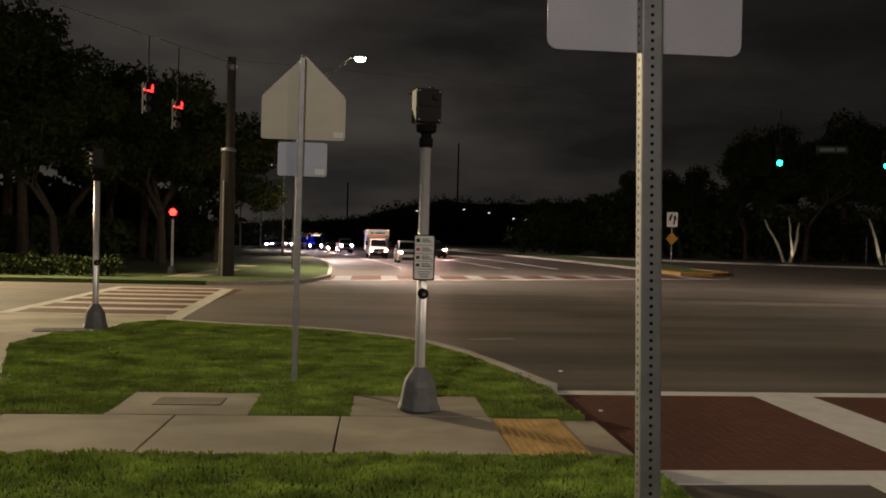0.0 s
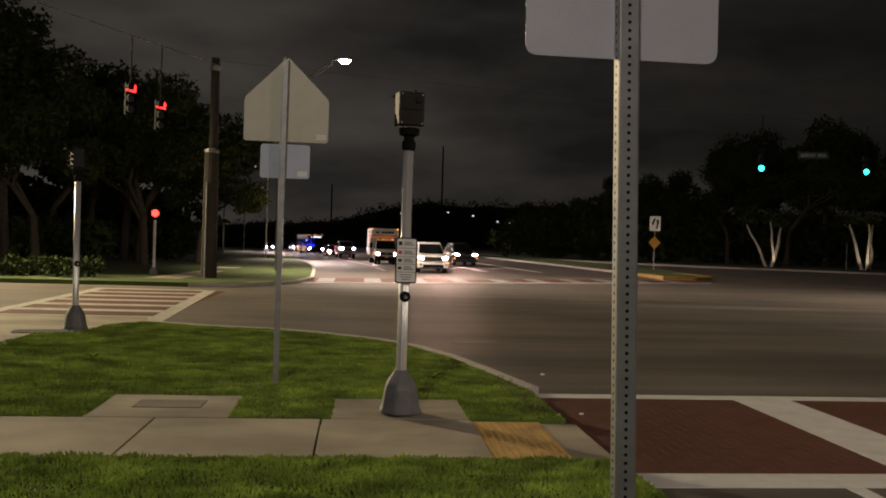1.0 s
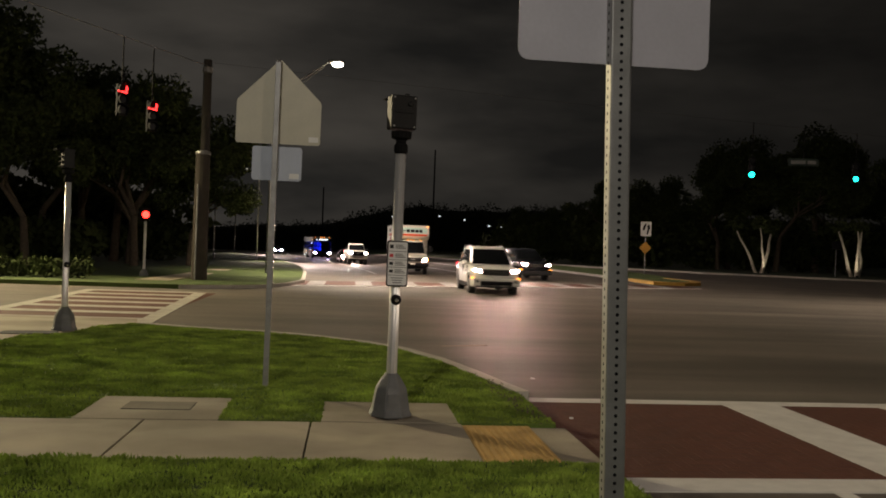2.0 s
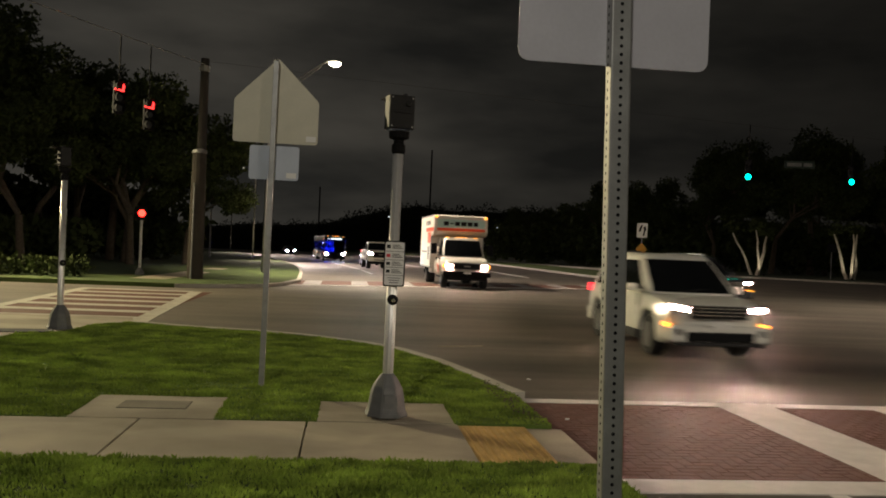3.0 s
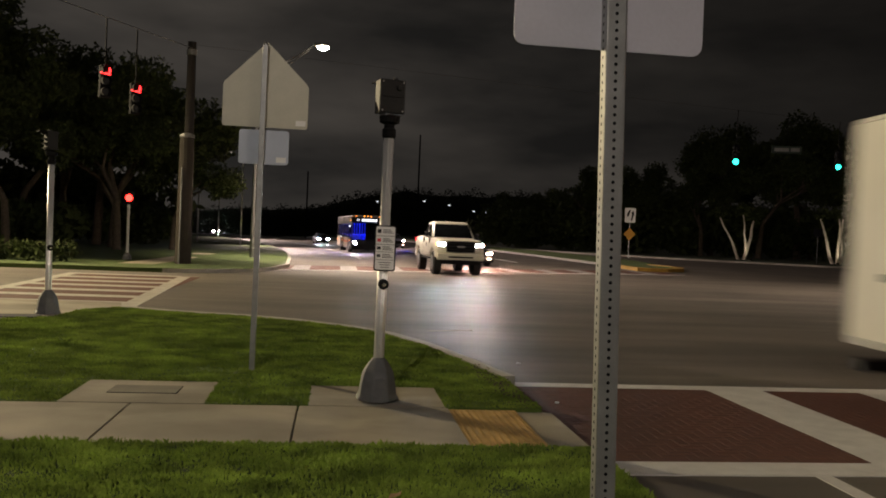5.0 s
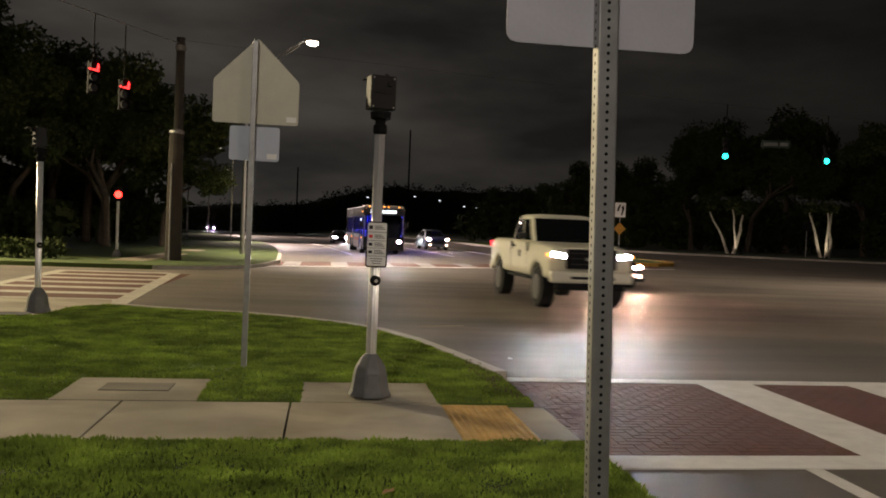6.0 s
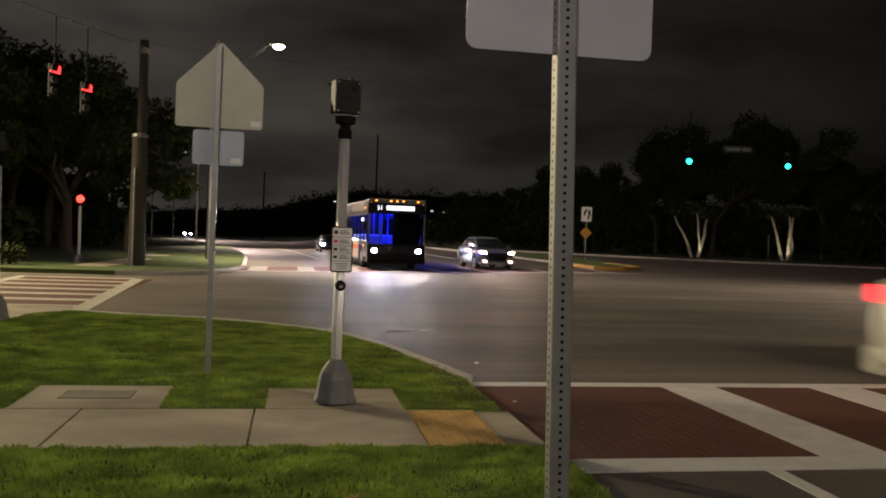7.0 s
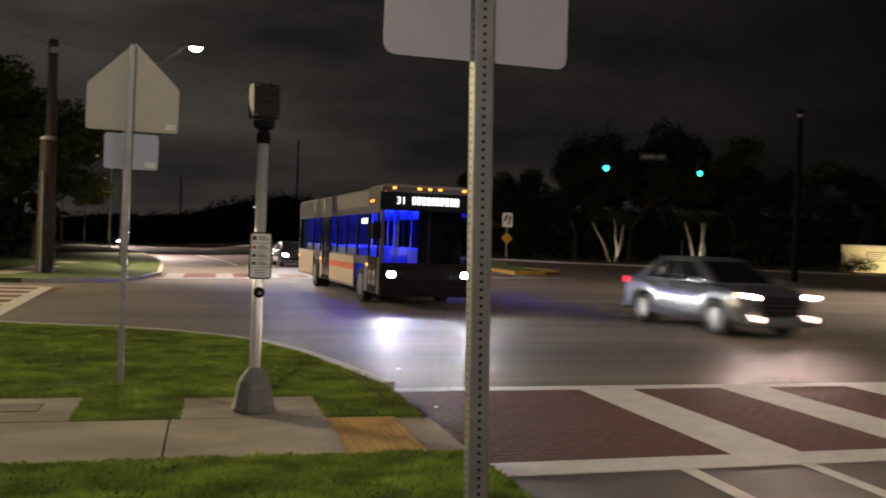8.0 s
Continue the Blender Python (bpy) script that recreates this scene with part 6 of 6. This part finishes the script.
hedge("hedge", -22.0, -9.0, 31.0, 0.8, 0.9, 21, "low dark hedge along the side street")
hedge("hedge", -30.0, -14.0, 46.0, 2.0, 2.6, 22, "tall dark shrubs under the trees")
hedge("hedge", -22.0, -11.5, 60.0, 2.0, 3.0, 23, "tall dark shrubs under the trees")
hedge("hedge", 19.0, 30.0, 104.0, 3.0, 5.5, 27, "tall dark shrubs below the trees")
hedge("hedge", 28.0, 62.0, 98.0, 3.0, 7.0, 24, "tall dark shrubs below the trees")
hedge("hedge", 62.0, 90.0, 88.0, 3.0, 6.0, 25, "tall dark shrubs below the trees")
hedge("hedge", -44.0, -14.0, 68.0, 3.0, 6.5, 26, "tall dark thicket behind the trees")

# uplights at the pale trunks
for x, y in ((41.0, 80.0), (47.9, 76.2)):
    up = empty("uplight", pose(x, y, 0.06), "small ground uplight aimed at a pale trunk", "uplight", "trunk uplights")
    bm = bmesh.new()
    turned(bm, [(0.12, 0.0), (0.14, 0.12), (0.1, 0.16)], 12)
    part("housing", bm, BLACK, up)
    street_light("uplight_beam", (x, y, 0.3), (x + 0.6, y + 2.0, 3.0), 120, (1.0, 0.86, 0.65), 90, 0.08)


# ---- grass blades: near verge and corner lawn ----
def inside(poly, x, y):
    hit = False
    n = len(poly)
    for i in range(n):
        (xa, ya), (xb, yb) = poly[i], poly[i - 1]
        if (ya > y) != (yb > y) and x < (xb - xa) * (y - ya) / (yb - ya) + xa:
            hit = not hit
    return hit


def blades(name, poly, holes, count, length, z, seed, label, spread=0.5):
    rng = np.random.default_rng(seed)
    xs, ys = [p[0] for p in poly], [p[1] for p in poly]
    verts, faces = [], []
    made = 0
    while made < count:
        x, y = rng.uniform(min(xs), max(xs)), rng.uniform(min(ys), max(ys))
        if not inside(poly, x, y) or any(a < x < b and c < y < d for a, b, c, d in holes):
            continue
        made += 1
        patch = 0.8 + 0.5 * noise.noise(Vector((x * 1.3, y * 1.3, seed))) + 0.55 * noise.noise(Vector((x * 6, y * 6, seed)))
        h = length * max(0.15, patch) * rng.uniform(0.55, 1.2)
        a = rng.uniform(0, 2 * math.pi)
        w = rng.uniform(0.004, 0.008) * (1 + 0.04 * y)
        lean = rng.uniform(0.1, spread) * h
        b = rng.uniform(0, 2 * math.pi)
        dx, dy = math.cos(a) * w, math.sin(a) * w
        i = len(verts)
        verts += [(x - dx, y - dy, z - 0.02), (x + dx, y + dy, z - 0.02), (x + dx * 0.7 + math.cos(b) * lean * 0.4, y + dy * 0.7 + math.sin(b) * lean * 0.4, z + h * 0.6), (x + math.cos(b) * lean * 1.5, y + math.sin(b) * lean * 1.5, z + h)]
        faces += [(i, i + 1, i + 2), (i, i + 2, i + 3)]
    me = bpy.data.meshes.new(name)
    me.from_pydata(verts, [], faces)
    me.materials.append(BLADE)
    return tagged(new(name, me), label, "grass", kind="stuff")


blades("verge_grass", [(-4.2, 4.2), (2.05, 4.2), (2.05, 6.39), (-4.2, 6.39)], [], 70000, 0.042, 0.01, 31, "short mown grass blades on the verge")
blades("lawn_grass", LAWN, [(-2.4, -1.13, 7.8, 8.9), (-0.2, 1.07, 7.8, 8.8)], 130000, 0.036, -0.002, 32, "short mown grass blades on the corner lawn", 0.7)

# low lit wall with a shrub at the far corner
wall = empty("garden_wall", pose(62.0, 66.0, 0.6, 0, 0, -40), "low pale garden wall with a framed plaque, lit by a ground light", "wall")
part("panel", box(bmesh.new(), -4.5, 4.5, -0.2, 0.2, -0.9, 1.9, 0.03), PALE_WALL, wall)
part("coping", box(bmesh.new(), -4.6, 4.6, -0.28, 0.28, 1.9, 2.06, 0.03), KERB, wall)
plaque = part("plaque", box(bmesh.new(), -2.3, -0.5, -0.24, -0.2, 0.55, 1.45, 0.02), CAST_BASE, wall, "grey framed plaque")
part("plaque_face", box(bmesh.new(), -2.18, -0.62, -0.25, -0.24, 0.65, 1.35, 0.0), PALE_WALL, plaque)
for k in range(3):
    part("text_bar", box(bmesh.new(), -2.05, -0.8 - 0.15 * k, -0.256, -0.25, 1.14 - 0.2 * k, 1.24 - 0.2 * k, 0.0), CAST_BASE, plaque)
street_light("wall_light", (58.7, 62.5, 0.45), (62.0, 66.0, 1.3), 1700, (1.0, 0.8, 0.45), 110, 0.02)
hedge("shrub", 57.9, 59.6, 66.0, 0.8, 1.5, 41, "small leafy shrub in front of the lit wall")
hedge("shrub", 56.2, 57.6, 66.5, 0.8, 1.1, 42, "small leafy shrub in front of the lit wall")

# small dark sign on its post before the far trees, and a cover by the left pole
post = empty("roadside_sign", pose(46.2, 77.0, 0.05, 0, 0, -30), "small dark roadside sign on a thin post", "road sign")
part("post", tube(bmesh.new(), (0, 0, -0.1), (0, 0, 3.2), 0.04, seg=8), GALV, post)
part("panel", box(bmesh.new(), -0.4, 0.4, -0.06, -0.045, 2.6, 3.4, 0.005), BLACK, post)
cover = thing("handhole_cover", slab(bmesh.new(), rounded([(-0.42, -0.22), (0.42, -0.22), (0.42, 0.22), (-0.42, 0.22)], 0.12, 4), -0.02, 0.012), PLASTIC, "dark oval handhole cover beside the pole base", "utility cover", m=pose(-5.1, 14.35, 0.0, 0, 0, 10))
sheet("far_path", [(31.2, -7.6, -6.4), (33.5, -7.4, -6.2), (38.0, -7.1, -6.0), (46, -7.2, -6.2)], 0.148, CONCRETE, "pale path across the far lawn", "path", cols=1, skirt=0.1)

# thin pale strip and scraps of litter on the road
paint("joint_strip", [[(1.66, 14.66), (2.48, 14.92), (2.47, 14.97), (1.65, 14.71)]], CONCRETE, "thin pale strip in the asphalt", 0.008)
for x, y, a in ((2.5, 11.2, 20), (2.35, 8.6, 70)):
    bm = bmesh.new()
    plate(bm, [(-0.02, 0), (0.03, 0.0), (0.022, 0.012), (-0.012, 0.016)], -0.02, 0.02)
    thing("litter", bm, STICKER, "crumpled scrap of white litter", "litter", "litter", m=pose(x, y, 0.02 if x < 2 else -0.095, 0, 0, a))
rng = random.Random(6)
for x, y in ((-1.75, 14.1), (-0.75, 13.95), (-2.05, 11.0), (0.95, 10.2), (-3.4, 11.4)):
    bm = bmesh.new()
    for k in range(9):
        a, h = rng.uniform(0, 6.28), rng.uniform(0.03, 0.08)
        c, q = math.cos(a), math.sin(a)
        v = [bm.verts.new(p) for p in ((-q * 0.012, c * 0.012, 0), (q * 0.012, -c * 0.012, 0), (c * 0.06 + q * 0.02, q * 0.06 - c * 0.02, h * 0.8), (c * 0.11, q * 0.11, h))]
        bm.faces.new(v)
    thing("weed", bm, BLADE, "small broad-leaved weed in the lawn", "weed", "lawn weeds", m=pose(x, y, 0.01))


# a fallen leaf on the verge
bm = bmesh.new()
leaf = [(-0.05, 0.0, 0.0), (-0.015, 0.022, 0.014), (0.03, 0.016, 0.006), (0.055, 0.0, 0.018), (0.025, -0.02, 0.008), (-0.02, -0.018, 0.012)]
for a, b in zip(leaf, leaf[1:] + leaf[:1]):
    bm.faces.new([bm.verts.new(q) for q in (a, b, (0.0, 0.0, 0.004))])
thing("fallen_leaf", bm, DRY_LEAF, "curled tan leaf lying on the grass", "leaf", m=pose(0.40, 5.04, 0.045, 8, -6, 35))

# dead leaves blown against the kerb
rng = random.Random(12)
bm = bmesh.new()
for k in range(150):
    t = rng.random()
    x, y = 1.86 - 0.12 * t + rng.gauss(0, 0.07), 8.0 + 2.2 * t + rng.gauss(0, 0.12)
    a, q = rng.uniform(0, 6.28), rng.uniform(0.012, 0.028)
    c, d = math.cos(a) * q, math.sin(a) * q
    bm.faces.new([bm.verts.new(p) for p in ((x - c, y - d, 0.012), (x + d * 0.5, y - c * 0.5, 0.03), (x + c, y + d, 0.016), (x - d * 0.5, y + c * 0.5, 0.034))])
thing("leaf_litter", bm, BARK, "dry brown leaves along the lawn edge", "leaves", kind="stuff")


# ---- bricks of the red crosswalk, laid in herringbone ----
def brick_shape(length, width, proud, soft=0.006):
    """A paver's visible top with softened edges, centred on its bed."""
    hx, hy = length / 2, width / 2
    low = [(sx * hx, sy * hy, -0.004) for sx, sy in ((-1, -1), (1, -1), (1, 1), (-1, 1))]
    top = [(sx * (hx - soft), sy * (hy - soft), proud) for sx, sy in ((-1, -1), (1, -1), (1, 1), (-1, 1))]
    return low + top, [(4, 5, 6, 7)] + [(i, (i + 1) % 4, 4 + (i + 1) % 4, 4 + i) for i in range(4)]


def lay_bricks():
    panel = bpy.data.objects["crosswalk_panel"]
    unit, proud = 0.105, 0.0028
    shape, quads = brick_shape(2 * unit - 0.005, unit - 0.005, proud)
    one = bpy.data.meshes.new("brick")
    one.from_pydata(shape, [], quads)
    one.materials.append(RED_BRICK)
    rng = random.Random(44)
    verts, faces = [], []
    for a in range(0, 95):
        for b in range(0, 30):
            side = (a - b) % 4
            if side not in (0, 3):
                continue
            flat = side == 0
            x = 2.13 + unit * (a + (1 if flat else 0.5))
            y = 6.38 + unit * (b + (0.5 if flat else 1))
            if y + unit > 9.52:
                continue
            gx = (road_z(x + 0.2, y) - road_z(x - 0.2, y)) / 0.4
            gy = (road_z(x, y + 0.2) - road_z(x, y - 0.2)) / 0.4
            m = Matrix.Translation((x, y, road_z(x, y) + 0.004 + rng.uniform(-0.0008, 0.0008)))
            m = m @ Matrix.Rotation(math.atan(gy) + rng.uniform(-0.006, 0.006), 4, "X") @ Matrix.Rotation(-math.atan(gx) + rng.uniform(-0.006, 0.006), 4, "Y")
            m = m @ Matrix.Rotation(0 if flat else math.pi / 2, 4, "Z")
            if x < 4.15:
                ob = new("brick", one)
                ob.parent = panel
                ob.matrix_basis = m
            else:
                base = len(verts)
                verts += [tuple(m @ Vector(v)) for v in shape]
                faces += [tuple(base + i for i in q) for q in quads]
    me = bpy.data.meshes.new("brick_field")
    me.from_pydata(verts, [], faces)
    me.materials.append(RED_BRICK)
    field = new("brick_field", me)
    field.parent = panel
    tagged(field, kind="stuff")


lay_bricks()


motions()
